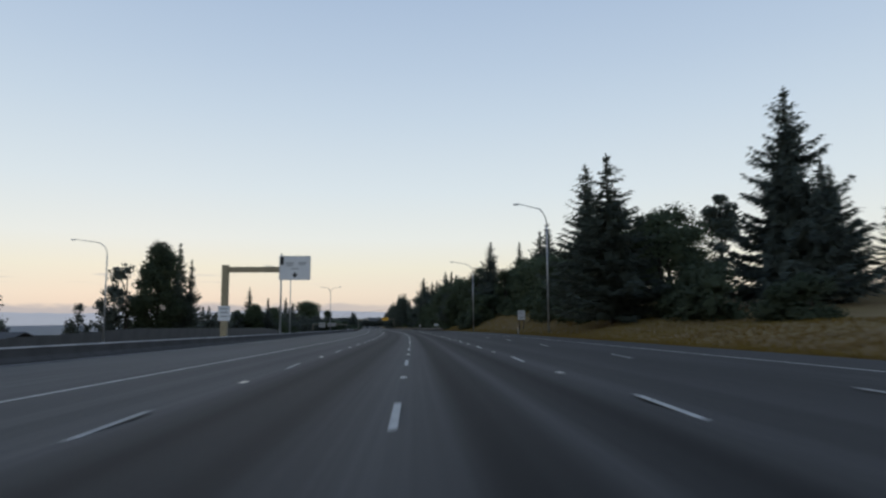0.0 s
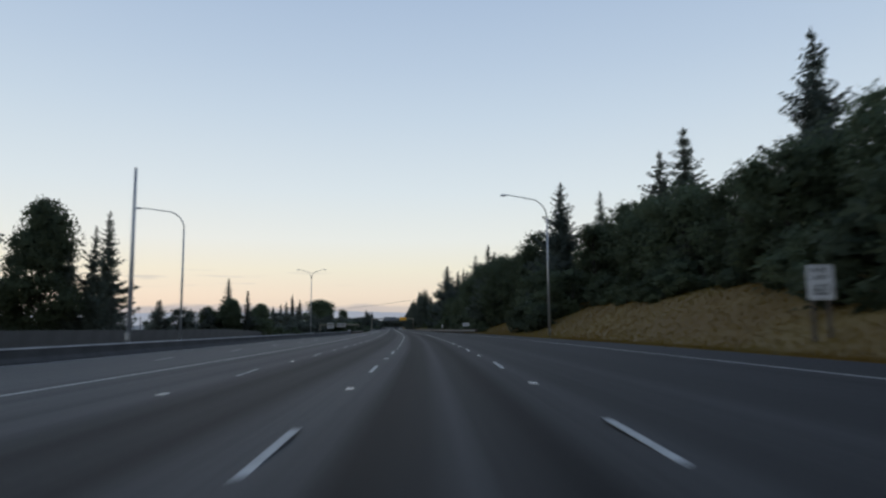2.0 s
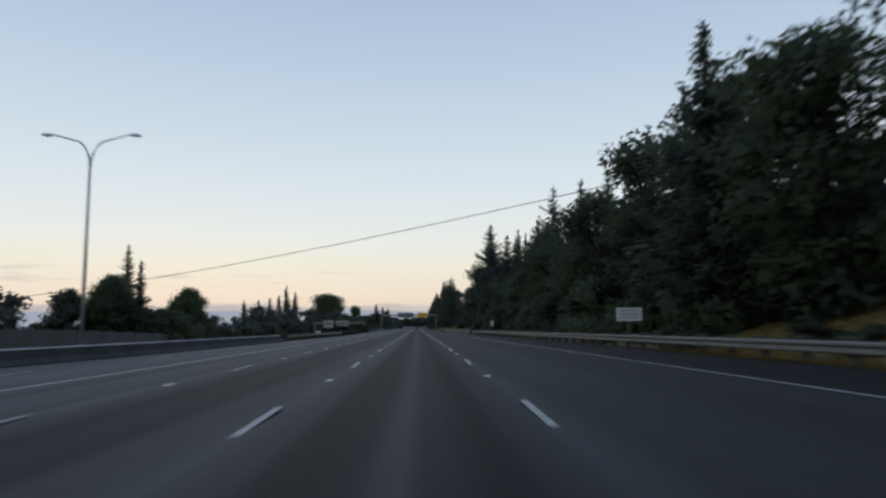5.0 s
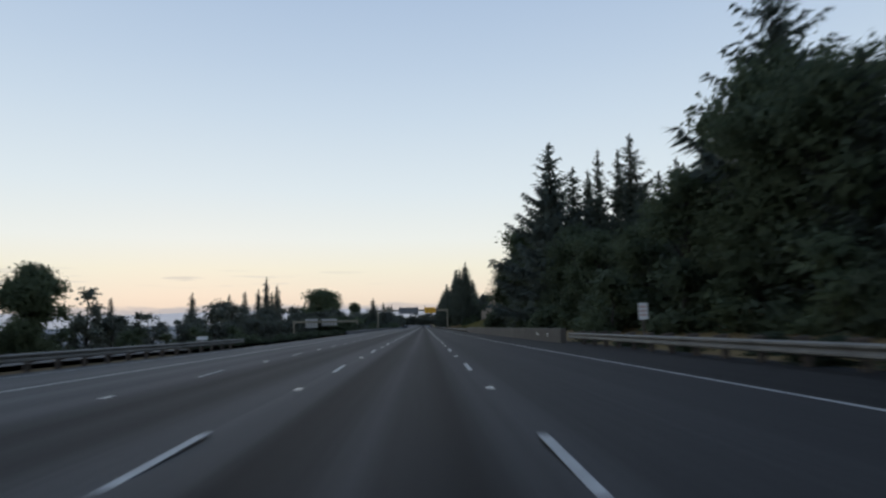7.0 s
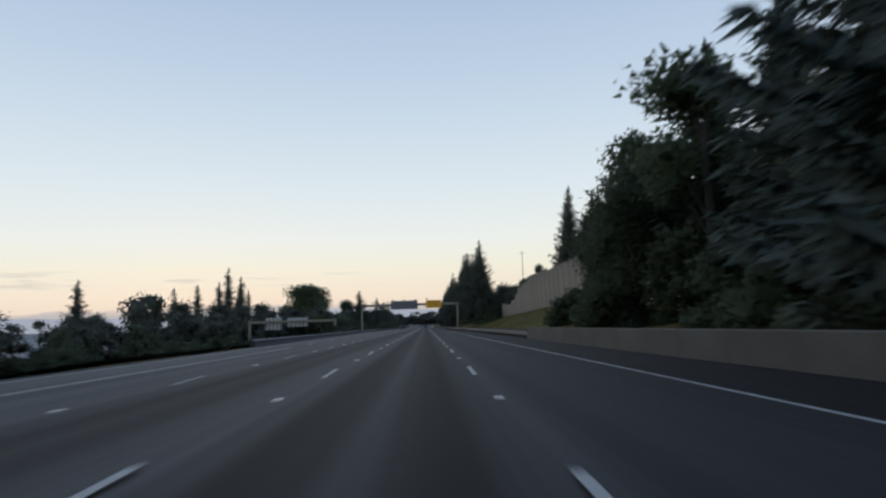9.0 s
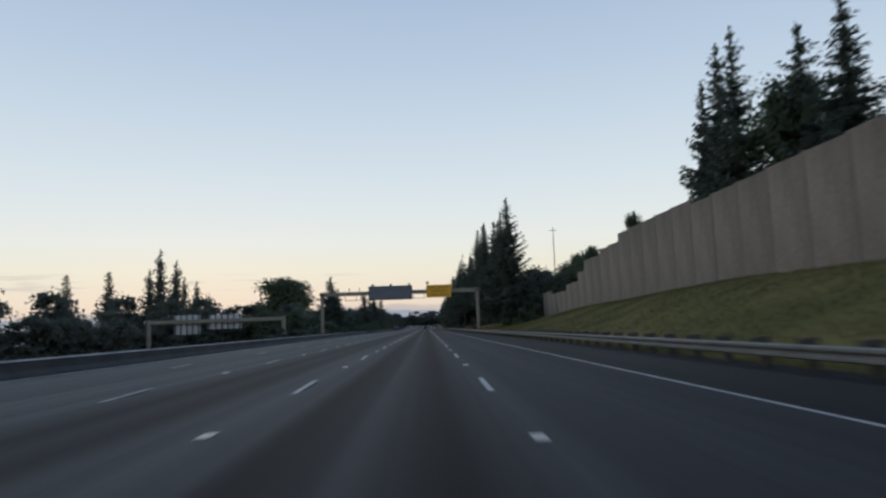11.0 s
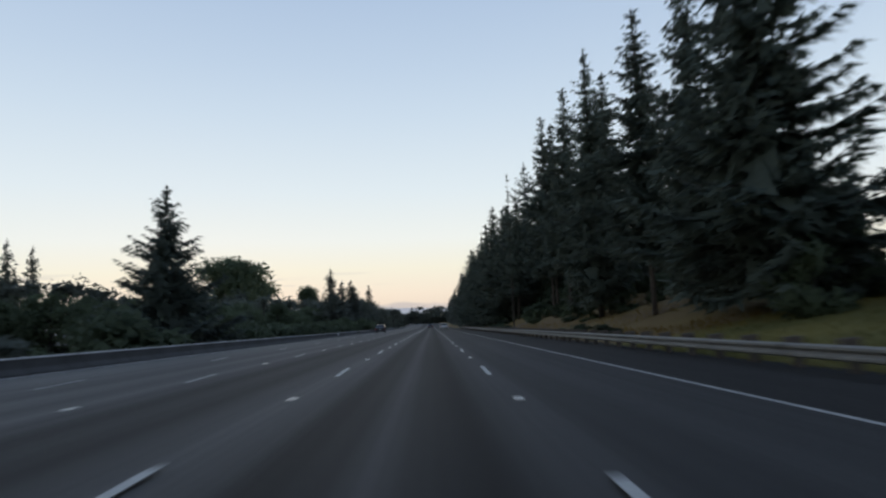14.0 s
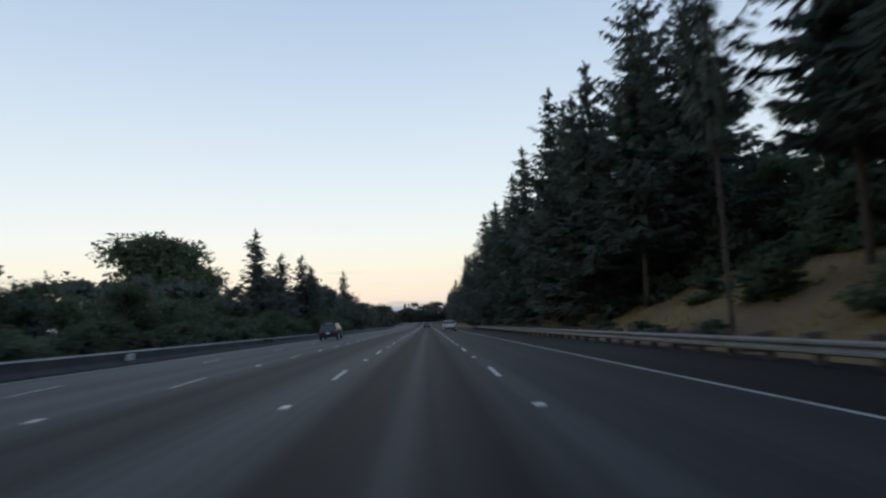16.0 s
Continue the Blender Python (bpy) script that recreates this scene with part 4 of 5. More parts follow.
# the wood goes on: deeper rows and the far stretch
for i in range(3, 36):
    s = 62 + i * 7.9 + tree_rng.uniform(-1.5, 1.5)
    if s < 345:
        plant(("back_a", "back_b", "fir_far", "back_c")[i % 4], s, tree_rng.uniform(34, 48), tree_rng.uniform(10.5, 14.3) if s < 240 else tree_rng.uniform(13.7, 17.5), 1.35)
for i in range(26):
    s = 650 + i * 10 + tree_rng.uniform(-3, 3)
    plant(("fir_far", "fir_row")[i % 2], s, 15.2 + tree_rng.uniform(0, 5), max(13, 24 - i * 0.30) + tree_rng.uniform(-2.5, 2), 1.2)
for i in range(10):
    s = 600 + i * 10 + tree_rng.uniform(-2, 2)
    plant(("fir_far", "back_b", "fir_row")[i % 3], s, tree_rng.uniform(30, 42), tree_rng.uniform(12, 20), 1.3)
for i in range(24):
    s = 468 + i * 5.6 + tree_rng.uniform(-1.5, 1.5)
    plant(("back_a", "back_b", "back_c")[i % 3], s, tree_rng.uniform(29, 35), tree_rng.uniform(12.5, 14.5) if s > 500 else tree_rng.uniform(9, 11), 1.4)
for i in range(16):
    s = 520 + i * 6.5 + tree_rng.uniform(-1.5, 1.5)
    plant(("shrub_a", "back_c")[i % 2], s, tree_rng.uniform(24, 28), tree_rng.uniform(5.5, 8.0), 1.3)
for i in range(16):
    s = 498 + i * 8 + tree_rng.uniform(-2, 2)
    u = tree_rng.uniform(15.5, 20)
    plant("shrub_a", s, u, terrain(s, u) + tree_rng.uniform(0.8, 1.7), 1.3)
for i in range(9):
    plant(("back_a", "back_b", "back_c")[i % 3], 100 + i * 6, tree_rng.uniform(29, 34), tree_rng.uniform(9.5, 12), 1.4)
for i in range(7):
    plant(("back_b", "back_a")[i % 2], 172 + i * 7, tree_rng.uniform(27, 31), tree_rng.uniform(10, 12.5), 1.4)
for kind, s, u, high in (("shrub_a", 133, 15.6, 2.2), ("shrub_b", 136, 15.2, 2.4), ("shrub_a", 139, 15.4, 2.8), ("shrub_b", 142, 15.8, 3), ("leafy_c", 137.5, 17.8, 5.5), ("leafy_a", 142.5, 18, 6.5), ("shrub_a", 144.5, 17.0, 3.2)):
    plant(kind, s, u, terrain(s, u) + high, 1.3)
# bushes that lean over the low end of the noise wall
for i in range(16):
    plant(("back_c", "leafy_c", "back_a")[i % 3], 436 + i * 2.4 + tree_rng.uniform(-1, 1), 26.8 + tree_rng.uniform(0, 1.2), tree_rng.uniform(8.6, 10.4), 0.75)
# low green growth on the slope below the tall firs
for i in range(13):
    s = 500 + i * 5.4 + tree_rng.uniform(-1, 1)
    u = tree_rng.uniform(14.5, 21)
    plant(("shrub_b", "shrub_a")[i % 2], s, u, terrain(s, u) + tree_rng.uniform(0.5, 1.5), 1.6)
# green bushes on the upper part of the first slope
for i in range(16):
    s = 112 + i * 1.5 + tree_rng.uniform(-1, 1)
    u = 20.6 + tree_rng.uniform(0, 3.5)
    plant("shrub_b", s, u, terrain(s, u) + tree_rng.uniform(0.9, 2.1), 1.5)
# deeper tall firs behind the trunks
for i in range(6):
    s = 560 + i * 7.2 + tree_rng.uniform(-2, 2)
    plant(("fir_tall", "fir_b", "fir_tall", "fir_a")[i % 4], s, tree_rng.uniform(24, 32), tree_rng.uniform(23, 29), 1.1)
for i in range(7):
    s = 256 + i * 7 + tree_rng.uniform(-2, 2)
    plant(("fir_a", "fir_b", "fir_c")[i % 3], s, tree_rng.uniform(27, 34), tree_rng.uniform(15, 18), 1.15)
# low dark growth under and behind the guardrails
for i in range(46):
    s = 170 + i * 4.2 if i < 22 else 480 + (i - 22) * 6
    s += tree_rng.uniform(-1, 1)
    u = right_rail(s) + tree_rng.uniform(1.3, 2.8)
    plant("shrub_a", s, u, terrain(s, u) + tree_rng.uniform(0.35, 0.75), 1.5)
# undergrowth along the foot of the wood
for i in range(74):
    s = 40 + i * 4.2 + tree_rng.uniform(-1.5, 1.5)
    if s > 350:
        continue
    u = blend(s, [(40, 25), (60, 20), (74, 18.8), (84, 18.6), (96, 19.5), (107, 24), (130, 24), (137, 18), (144, 17.4), (149, 21), (172, 21), (186, 16.8), (260, 14.6), (350, 15.0)]) + tree_rng.uniform(0, 3)
    if 236 < s < 262:
        u += 2.6
    plant(("shrub_a", "shrub_b")[i % 2], s, u, terrain(s, u) + tree_rng.uniform(2.0, 4.4), 1.25)
for i in range(40):
    s = 352 + i * 7.5 + tree_rng.uniform(-2, 2)
    if s < 470:
        continue
    u = tree_rng.uniform(21, 26) if s > 470 else tree_rng.uniform(30, 33)
    plant(("shrub_a", "shrub_b")[i % 2], s, u, terrain(s, u) + (tree_rng.uniform(1.5, 3.8) if s > 470 else 9.9 - terrain(s, u)), 1.2 if s > 470 else 0.6)

# Left-hand side, beyond the opposite carriageway.
for kind, s, u, top, wide in (
    ("leafy_tall", 180, -64.0, 25.5, 0.85), ("back_c", 178, -71.6, 20, 1.17), ("fir_a", 182, -60.3, 20.0, 0.85), ("fir_c", 183, -57.0, 21.5, 0.85), ("back_a", 182, -76.1, 13.7, 1.17),
    ("fir_a", 220.6, -70.3, 31.5, 1.01), ("fir_far", 216, -66.7, 12.4, 1.17), ("back_a", 150, -71.6, 7.9, 0.85), ("back_a", 140, -84.3, 9.2, 0.95), ("fir_far", 258.7, -71.8, 11.4, 1.17),
    ("back_a", 262, -68, 6.7, 1.06), ("back_b", 283, -50, 6, 1.5), ("back_a", 281, -58, 6.5, 1.5), ("fir_far", 238, -76.9, 9.2, 1.06), ("leafy_tall", 280, -55.3, 11.8, 0.9), ("leafy_tall", 285, -48, 6.0, 0.95), ("leafy_b", 284, -49, 5.2, 1.5), ("leafy_a", 279, -56.5, 8.4, 1.5), ("leafy_b", 287, -46.6, 5.6, 1.5), ("back_b", 262, -66, 8.5, 1.6), ("back_a", 249, -68, 7.5, 1.5), ("fir_far", 246, -66.5, 11, 1.2), ("fir_far", 280, -50.2, 15.3, 0.95),
    ("back_a", 276, -62.9, 8.6, 1.27), ("back_a", 270, -76.9, 7.3, 1.06), ("back_c", 300, -69.3, 7.9, 1.06), ("fir_a", 300, -61.7, 21, 0.95), ("leafy_cone", 312, -52.5, 11.6, 1.0),
    ("back_a", 347, -62.9, 9.9, 1.06), ("back_c", 330, -71.8, 8.6, 1.06), ("fir_far", 372, -70.6, 9.9, 1.17), ("back_a", 378, -66.7, 6, 0.85), ("fir_row", 410, -65.5, 12.7, 1.06), ("back_a", 396, -64.2, 4.3, 0.95),
    ("back_b", 440, -62.9, 9.6, 1.27), ("back_b", 452, -70.6, 11.1, 1.27), ("fir_far", 500, -82, 16.8, 1.17), ("fir_far", 515, -79.5, 18.8, 1.17), ("fir_row", 534.5, -74.4, 26.6, 1.06), ("fir_row", 532, -69.3, 22.6, 1.06),
    ("fir_row", 540, -79.5, 21.3, 1.06), ("fir_row", 545, -64.2, 13.0, 1.06), ("fir_row", 566, -79.7, 21, 0.95), ("fir_row", 569, -76.5, 20, 0.9), ("back_b", 470, -68, 9.9, 1.27), ("back_b", 490, -64.2, 9.9, 1.27), ("back_a", 510, -61.7, 10.1, 1.27), ("back_b", 525, -59.1, 11.1, 1.27),
    ("fir_wide", 495, -19.3, 13.7, 0.95), ("back_c", 501, -20.5, 6.0, 0.95), 
    ("leafy_round", 676, -70.5, 27.2, 1.75), ("back_b", 640, -57, 13, 1.2), ("leafy_round", 728, -52.4, 19.8, 0.72), ("fir_row", 686, -21, 17.5, 1.1), ("back_b", 690, -76.9, 21.9, 1.48), ("leafy_round", 700, -66.7, 20.7, 1.17), ("back_c", 560, -32, 5.0, 1.06),
    ("fir_row", 592, -20.7, 15.3, 1.27), ("fir_row", 602, -20.2, 13, 1.40), ("fir_row", 615, -19.7, 14.1, 1.40), ("fir_row", 624, -19.5, 12.7, 1.40), ("fir_row", 632, -20.4, 13.7, 1.40),
    ("back_a", 610, -23.5, 9.9, 1.17), ("back_b", 640, -21, 10.4, 1.17), ("back_a", 652, -19.7, 9.3, 1.17), ("back_b", 665, -19.7, 8.8, 1.17),
):
    plant(kind, s, u, top, wide)
# hedge of trees and shrubs that closes the left side further on
for i in range(58):
    s = 395 + i * 5.4 + tree_rng.uniform(-2, 2)
    u = blend(s, [(395, -56.5), (460, -54), (500, -41), (560, -28.5), (600, -24.8), (720, -22.0)]) - tree_rng.uniform(0, 5)
    plant(("back_a", "back_b", "back_c", "leafy_a", "leafy_b", "leafy_c")[i % 3 + (3 if 500 < s < 620 else 0)], s, u, blend(s, [(395, 3.0), (480, 5.0), (500, 5.8), (530, 6.4), (560, 6.1), (600, 6.0), (650, 7.0), (720, 8.0)]) + tree_rng.uniform(-0.8, 0.7), 1.35)
# a second, taller row that closes the hedge
for i in range(34):
    s = 470 + i * 9 + tree_rng.uniform(-3, 3)
    u = blend(s, [(470, -60), (520, -46), (580, -36), (640, -31), (780, -29)]) - tree_rng.uniform(0, 6)
    plant(("back_b", "back_a", "back_c", "back_b")[i % 4], s, u, blend(s, [(470, 5.5), (520, 7.5), (600, 9.0), (780, 11.0)]) + tree_rng.uniform(-1.2, 1.5), 1.5)
for i in range(42):
    s = 284 + i * 6.0 + tree_rng.uniform(-1.5, 1.5)
    u = barrier_u(s) - tree_rng.uniform(1.0, 2.8)
    plant(("shrub_a", "shrub_b")[i % 2] if s > 350 else "shrub_a", s, u, tree_rng.uniform(0.35, 0.8) if s < 350 else tree_rng.uniform(-0.4, 0.5), 0.9)
for i in range(15):
    s = 290 + i * 10 + tree_rng.uniform(-2, 2)
    plant("shrub_b", s, -51 - tree_rng.uniform(0, 8), tree_rng.uniform(0.2, 2.2), 1.35)
for i in range(26):
    s = 232 + 7.5 * i if i < 14 else 425 + 9 * (i - 14)
    plant(("back_a", "fir_far", "back_c", "back_b")[i % 4], s, -62 - tree_rng.uniform(0, 22), tree_rng.uniform(3, 6.5), 1.25)
for i in range(12):
    plant(("back_a", "fir_far", "back_c")[i % 3], 60 + i * 13, -70 - tree_rng.uniform(0, 26), tree_rng.uniform(2.2, 4.2), 1.3)
for i in range(26):
    s = 272 + i * 2.6 + tree_rng.uniform(-1, 1)
    plant("shrub_a", s, barrier_u(s) - tree_rng.uniform(0.7, 4.0), tree_rng.uniform(0.2, 0.6), 1.3)
for i in range(13):
    plant(("back_b", "back_a")[i % 2], 250 + i * 13, -60 - tree_rng.uniform(0, 14), tree_rng.uniform(3.2, 6), 1.6)
for s, u, top in ((462, 19.5, 3.6), (466, 21.5, 4.8), (459, 22.0, 4.2), (469, 18.5, 3.8)):
    plant("shrub_b", s, u, top, 1.1)
for i in range(12):
    s = 498 + i * 6
    plant("shrub_a", s, barrier_u(s) - tree_rng.uniform(2, 4), tree_rng.uniform(0.7, 1.3), 1.6)
# lower growth right behind the barrier
for i in range(30):
    s = 436 + i * 7 + tree_rng.uniform(-2, 2)
    plant(("back_c", "shrub_a", "back_a", "leafy_c", "leafy_a", "leafy_b")[i % 3 + (3 if s > 500 else 0)], s, barrier_u(s) - tree_rng.uniform(4.5, 9), blend(s, [(436, 0.8), (520, 2.0), (640, 3.6)]) + tree_rng.uniform(-0.4, 0.6), 1.5)
# shrubs that darken the top of the slope below the tall firs
for i in range(18):
    s = 533 + i * 2.5 + tree_rng.uniform(-1, 1)
    u = tree_rng.uniform(22.5, 27)
    plant(("shrub_a", "shrub_b", "shrub_a")[i % 3], s, u, terrain(s, u) + tree_rng.uniform(2.2, 4.4), 1.3)
for i in range(9):
    s = 536 + i * 5 + tree_rng.uniform(-1, 1)
    u = tree_rng.uniform(28.5, 32)
    plant(("leafy_a", "leafy_b", "leafy_c")[i % 3], s, u, terrain(s, u) + tree_rng.uniform(7, 10), 1.25)
for s, u, top, wide in ((282, -56.5, 12.4, 0.85), (279, -62.5, 9.8, 0.9)):
    plant("leafy_cone", s, u, top, wide)
# far trees that close the road's end where it bends away behind the rise
for i in range(40):
    plant(("back_b", "back_a", "fir_far")[i % 3], 902 + tree_rng.uniform(0, 30), -70 + i * 2.9, tree_rng.uniform(7, 12.5), 2.1)
for i in range(16):
    s = 690 + i * 13
    plant(("back_b", "back_a", "fir_far")[i % 3], s, -18 - tree_rng.uniform(0, 6), tree_rng.uniform(6, 11), 1.35)


# dry and green grass on the slopes, uncountable
def grass(name, material, count, s0, s1, u0, u1, hgt, seed, label, keep):
    rng = np.random.default_rng(seed)
    Q = []
    for _ in range(count):
        s, u = rng.uniform(s0, s1), u0 + (u1 - u0) * rng.uniform(0, 1) ** 1.4
        r = paved_right(s) + 0.15
        u = max(u, r + rng.uniform(0, 0.5))
        if not keep(s, u):
            continue
        p = at(s, u, terrain(s, u) - 0.03)
        for _k in range(2):
            h = hgt * rng.uniform(0.5, 1.3)
            a = rng.uniform(0, 6.28)
            d = Vector((math.cos(a), math.sin(a), 0)) * rng.uniform(0.02, 0.06)
            t = Vector((rng.normal(0, 0.25), rng.normal(0, 0.25), 1)) * h
            Q.append([p - d, p + d, p + t])
    me = cloud(name, np.array([[tuple(c) for c in q] for q in Q]), material, np.tile(np.array([[0.0, -0.25, 0.97]]), (len(Q), 1)), 0.1, np.array([[0.0, -1.0, 0.3]]))
    tagged(new(name, me), label, "grass", kind="stuff")


grass("dry_grass", DRYGRASS, 34000, 10, 185, 11.5, 26, 0.18, 5, "dry tawny grass on the roadside slope", lambda s, u: True)
grass("dry_grass", DRYGRASS, 12000, 470, 620, 12.2, 25, 0.22, 6, "patches of dry tawny grass below the tall firs", lambda s, u: u > right_rail(s) + 2.0 and (s > 540 or noise.noise(Vector((s * 0.12, u * 0.2, 1.0))) > -0.1))
grass("green_grass", GREENGRASS, 26000, 345, 470, 10.6, 24.6, 0.20, 7, "green and yellow grass below the noise wall", lambda s, u: True)


# ---- lamps, signs and gantries ----
def street_lamp(s, u, height, arms, label, base=0.0):
    """A tapered steel pole with curved arms. arms: list of (reach, rise)."""
    e = new("street_lamp")
    part("pole", tube_mesh("pole", GALV, [(0, 0, -0.3), (0, 0, height * 0.5), (0, 0, height - 1.6)], [0.125, 0.10, 0.075], 10), e)
    part("base_plate", box_mesh("base_plate", GALV, -0.2, 0.2, -0.2, 0.2, 0.0, 0.04, bevel=0.01), e)
    part("access_cover", box_mesh("access_cover", GALV, -0.06, 0.06, -0.14, -0.11, 0.5, 0.75, bevel=0.005), e)
    for reach, rise in arms:
        pts = []
        for k in range(8):
            q = k / 7
            a = q * math.pi / 2
            pts.append((reach * (1 - math.cos(a)) * 0.42 if k < 7 else reach * 0.42, 0, height - 1.6 + (1.6 + rise * 0.4) * math.sin(a)))
        z = pts[-1][2]
        pts += [(reach * 0.7, 0, z + rise * 0.35), (reach * 0.92, 0, z + rise * 0.6)]
        part("arm", tube_mesh("arm", GALV, pts, [0.07 - 0.003 * k for k in range(len(pts))], 8), e)
        bm = bmesh.new()
        sg = 1 if reach > 0 else -1
        x = reach * 0.92
        ring = []
        for px, w, h0, h1 in ((0, 0.06, -0.05, 0.05), (0.2, 0.13, -0.08, 0.07), (0.55, 0.15, -0.09, 0.06), (0.75, 0.07, -0.05, 0.02)):
            ring.append([bm.verts.new((x + sg * px, yy, z + rise * 0.6 + zz)) for yy, zz in ((-w, h0), (w, h0), (w * 0.7, h1), (-w * 0.7, h1))])
        for a_, b_ in zip(ring, ring[1:]):
            for k in range(4):
                bm.faces.new((a_[k], a_[(k + 1) % 4], b_[(k + 1) % 4], b_[k]))
        bm.faces.new(ring[0])
        bm.faces.new(ring[-1])
        head = part("lamp_head", done("lamp_head", bm, GALV), e)
        part("lens", box_mesh("lens", LAMP_LENS, x + sg * 0.22, x + sg * 0.5, -0.1, 0.1, z + rise * 0.6 - 0.105, z + rise * 0.6 - 0.088) if sg > 0 else
             box_mesh("lens", LAMP_LENS, x - 0.5, x - 0.22, -0.1, 0.1, z + rise * 0.6 - 0.105, z + rise * 0.6 - 0.088), head)
    tagged(e, label, "street lamp", "motorway lamps")
    e.matrix_basis = stand(s, u, base)
    return e


street_lamp(67.6, 15.05, 13.5, [(-3.2, 0.6)], "grey steel street lamp with a curved arm beside dry grass", 0.0)
street_lamp(121.4, 13.6, 12.7, [(-4.0, 0.6)], "grey steel street lamp with a curved arm below the wood", 0.0)
street_lamp(94.0, -43.1, 14.6, [(-4.8, 0.5)], "grey steel street lamp beyond the opposite carriageway", -0.3)
street_lamp(126.8, -21.9, 13.4, [(-4.6, 0.5)], "grey steel street lamp behind the median barrier", -0.2)
street_lamp(198.8, -19.0, 13.5, [(-2.6, 0.6), (2.6, 0.6)], "grey street lamp with two arms on the median", -0.1)

e = new("camera_pole")
part("pole", tube_mesh("pole", GALV, [(0, 0, -0.3), (0, 0, 7.5), (0, 0, 15.0)], [0.19, 0.16, 0.11], 10), e)
part("cap", tube_mesh("cap", GALV, [(0, 0, 14.98), (0, 0, 15.1)], [0.12, 0.07], 10), e)
part("cabinet", box_mesh("cabinet", GALV, -0.15, 0.15, -0.32, -0.14, 1.0, 1.6, bevel=0.01), e)
e.matrix_basis = stand(115.1, -21.9, -0.2)
tagged(e, "plain grey steel pole behind the median barrier", "pole")
e = new("utility_pole")
part("pole", tube_mesh("pole", BARK, [(0, 0, -0.5), (0, 0, 8), (0, 0, 17.5)], [0.17, 0.14, 0.10], 8), e)
part("crossarm", box_mesh("crossarm", BARK, -1.2, 1.2, -0.06, 0.06, 16.4, 16.55, bevel=0.01), e)
e.matrix_basis = stand(545.5, 43.3, 14.0)
tagged(e, "bare wooden utility pole rising behind the shrubs", "pole")


# an overhead cable slung across the road between two timber poles
def cable_at(w):
    return Vector((0.54 + 0.851 * w, 199.8 - 0.525 * w, 1.74 + 0.093 * w + 0.0008 * w * w))


e = new("overhead_cable")
part("wire", tube_mesh("wire", RUBBER, [cable_at(-72 + 6 * i) for i in range(26)], [0.022] * 26, 5), e)
tagged(e, "thin dark sagging cable slung over the motorway", "cable")
for w in (-72, 78):
    e = new("timber_pole")
    top_ = cable_at(w)
    part("pole", tube_mesh("pole", BARK, [(0, 0, -9.0), (0, 0, -4), (0, 0, 0.6)], [0.16, 0.14, 0.10], 8), e)
    part("insulator", tube_mesh("insulator", CERAMIC, [(0, 0, 0.0), (0, 0.16, 0.0)], [0.05, 0.05], 8), e)
    e.matrix_basis = Matrix.Translation(top_)
    tagged(e, "dark timber pole that carries a cable among the trees", "pole")


def text(name, words, size, material, parent, m):
    cu = bpy.data.curves.new(name, "FONT")
    cu.body, cu.size, cu.align_x, cu.align_y, cu.extrude = words, size, "CENTER", "CENTER", 0.002
    cu.materials.append(material)
    ob = new(name, cu)
    ob.parent = parent
    ob.matrix_basis = m
    return ob


def plate(name, w, h, material, parent, m, label="", r=0.06, thick=0.012):
    """A flat sign sheet with rounded corners, facing -y."""
    bm = bmesh.new()
    out = []
    for cx, cz, a0 in ((w / 2 - r, h / 2 - r, 0), (-w / 2 + r, h / 2 - r, 90), (-w / 2 + r, -h / 2 + r, 180), (w / 2 - r, -h / 2 + r, 270)):
        for k in range(4):
            a = radians(a0 + 30 * k)
            out.append((cx + r * math.cos(a), cz + r * math.sin(a)))
    f0 = [bm.verts.new((x, 0, z)) for x, z in out]
    f1 = [bm.verts.new((x, thick, z)) for x, z in out]
    bm.faces.new(f0[::-1])
    bm.faces.new(f1)
    n = len(out)
    for k in range(n):
        bm.faces.new((f0[k], f0[(k + 1) % n], f1[(k + 1) % n], f1[k]))
    return part(name, done(name, bm, material), parent, label, m)


def T(x, y, z):
    return Matrix.Translation((x, y, z))


UPRIGHT = Matrix.Rotation(radians(90), 4, "X")


def bar(parent, x0, x1, z0, z1, y, material=None, name="legend_bar"):
    return part(name, box_mesh(name, material or SIGN_BLACK, x0, x1, y - 0.004, y, z0, z1), parent)


# speed limit sign on two posts
e = new("speed_limit_sign")
for x in (-0.22, 0.22):
    part("post", box_mesh("post", TIMBER, x - 0.045, x + 0.045, 0.012, 0.10, -0.6, 2.3, bevel=0.008), e)
pl = plate("panel", 0.76, 0.98, SIGN_WHITE, e, T(0, 0, 1.95), "white speed limit panel")
for x0, x1, z0, z1 in ((-0.35, 0.35, 0.455, 0.465), (-0.35, 0.35, -0.465, -0.455), (-0.355, -0.345, -0.46, 0.46), (0.345, 0.355, -0.46, 0.46)):
    bar(pl, x0, x1, z0, z1, 0.0, name="border")
text("word", "SPEED", 0.19, SIGN_BLACK, pl, T(0, -0.006, 0.33) @ UPRIGHT)
text("word", "LIMIT", 0.19, SIGN_BLACK, pl, T(0, -0.006, 0.13) @ UPRIGHT)
text("number", "60", 0.46, SIGN_BLACK, pl, T(0, -0.006, -0.22) @ UPRIGHT)
e.matrix_basis = stand(84.4, 15.3, -0.15) @ Matrix.Diagonal((1.27, 1.27, 1.27, 1))
tagged(e, "white speed limit sign reading 60 standing in dry grass", "road sign")

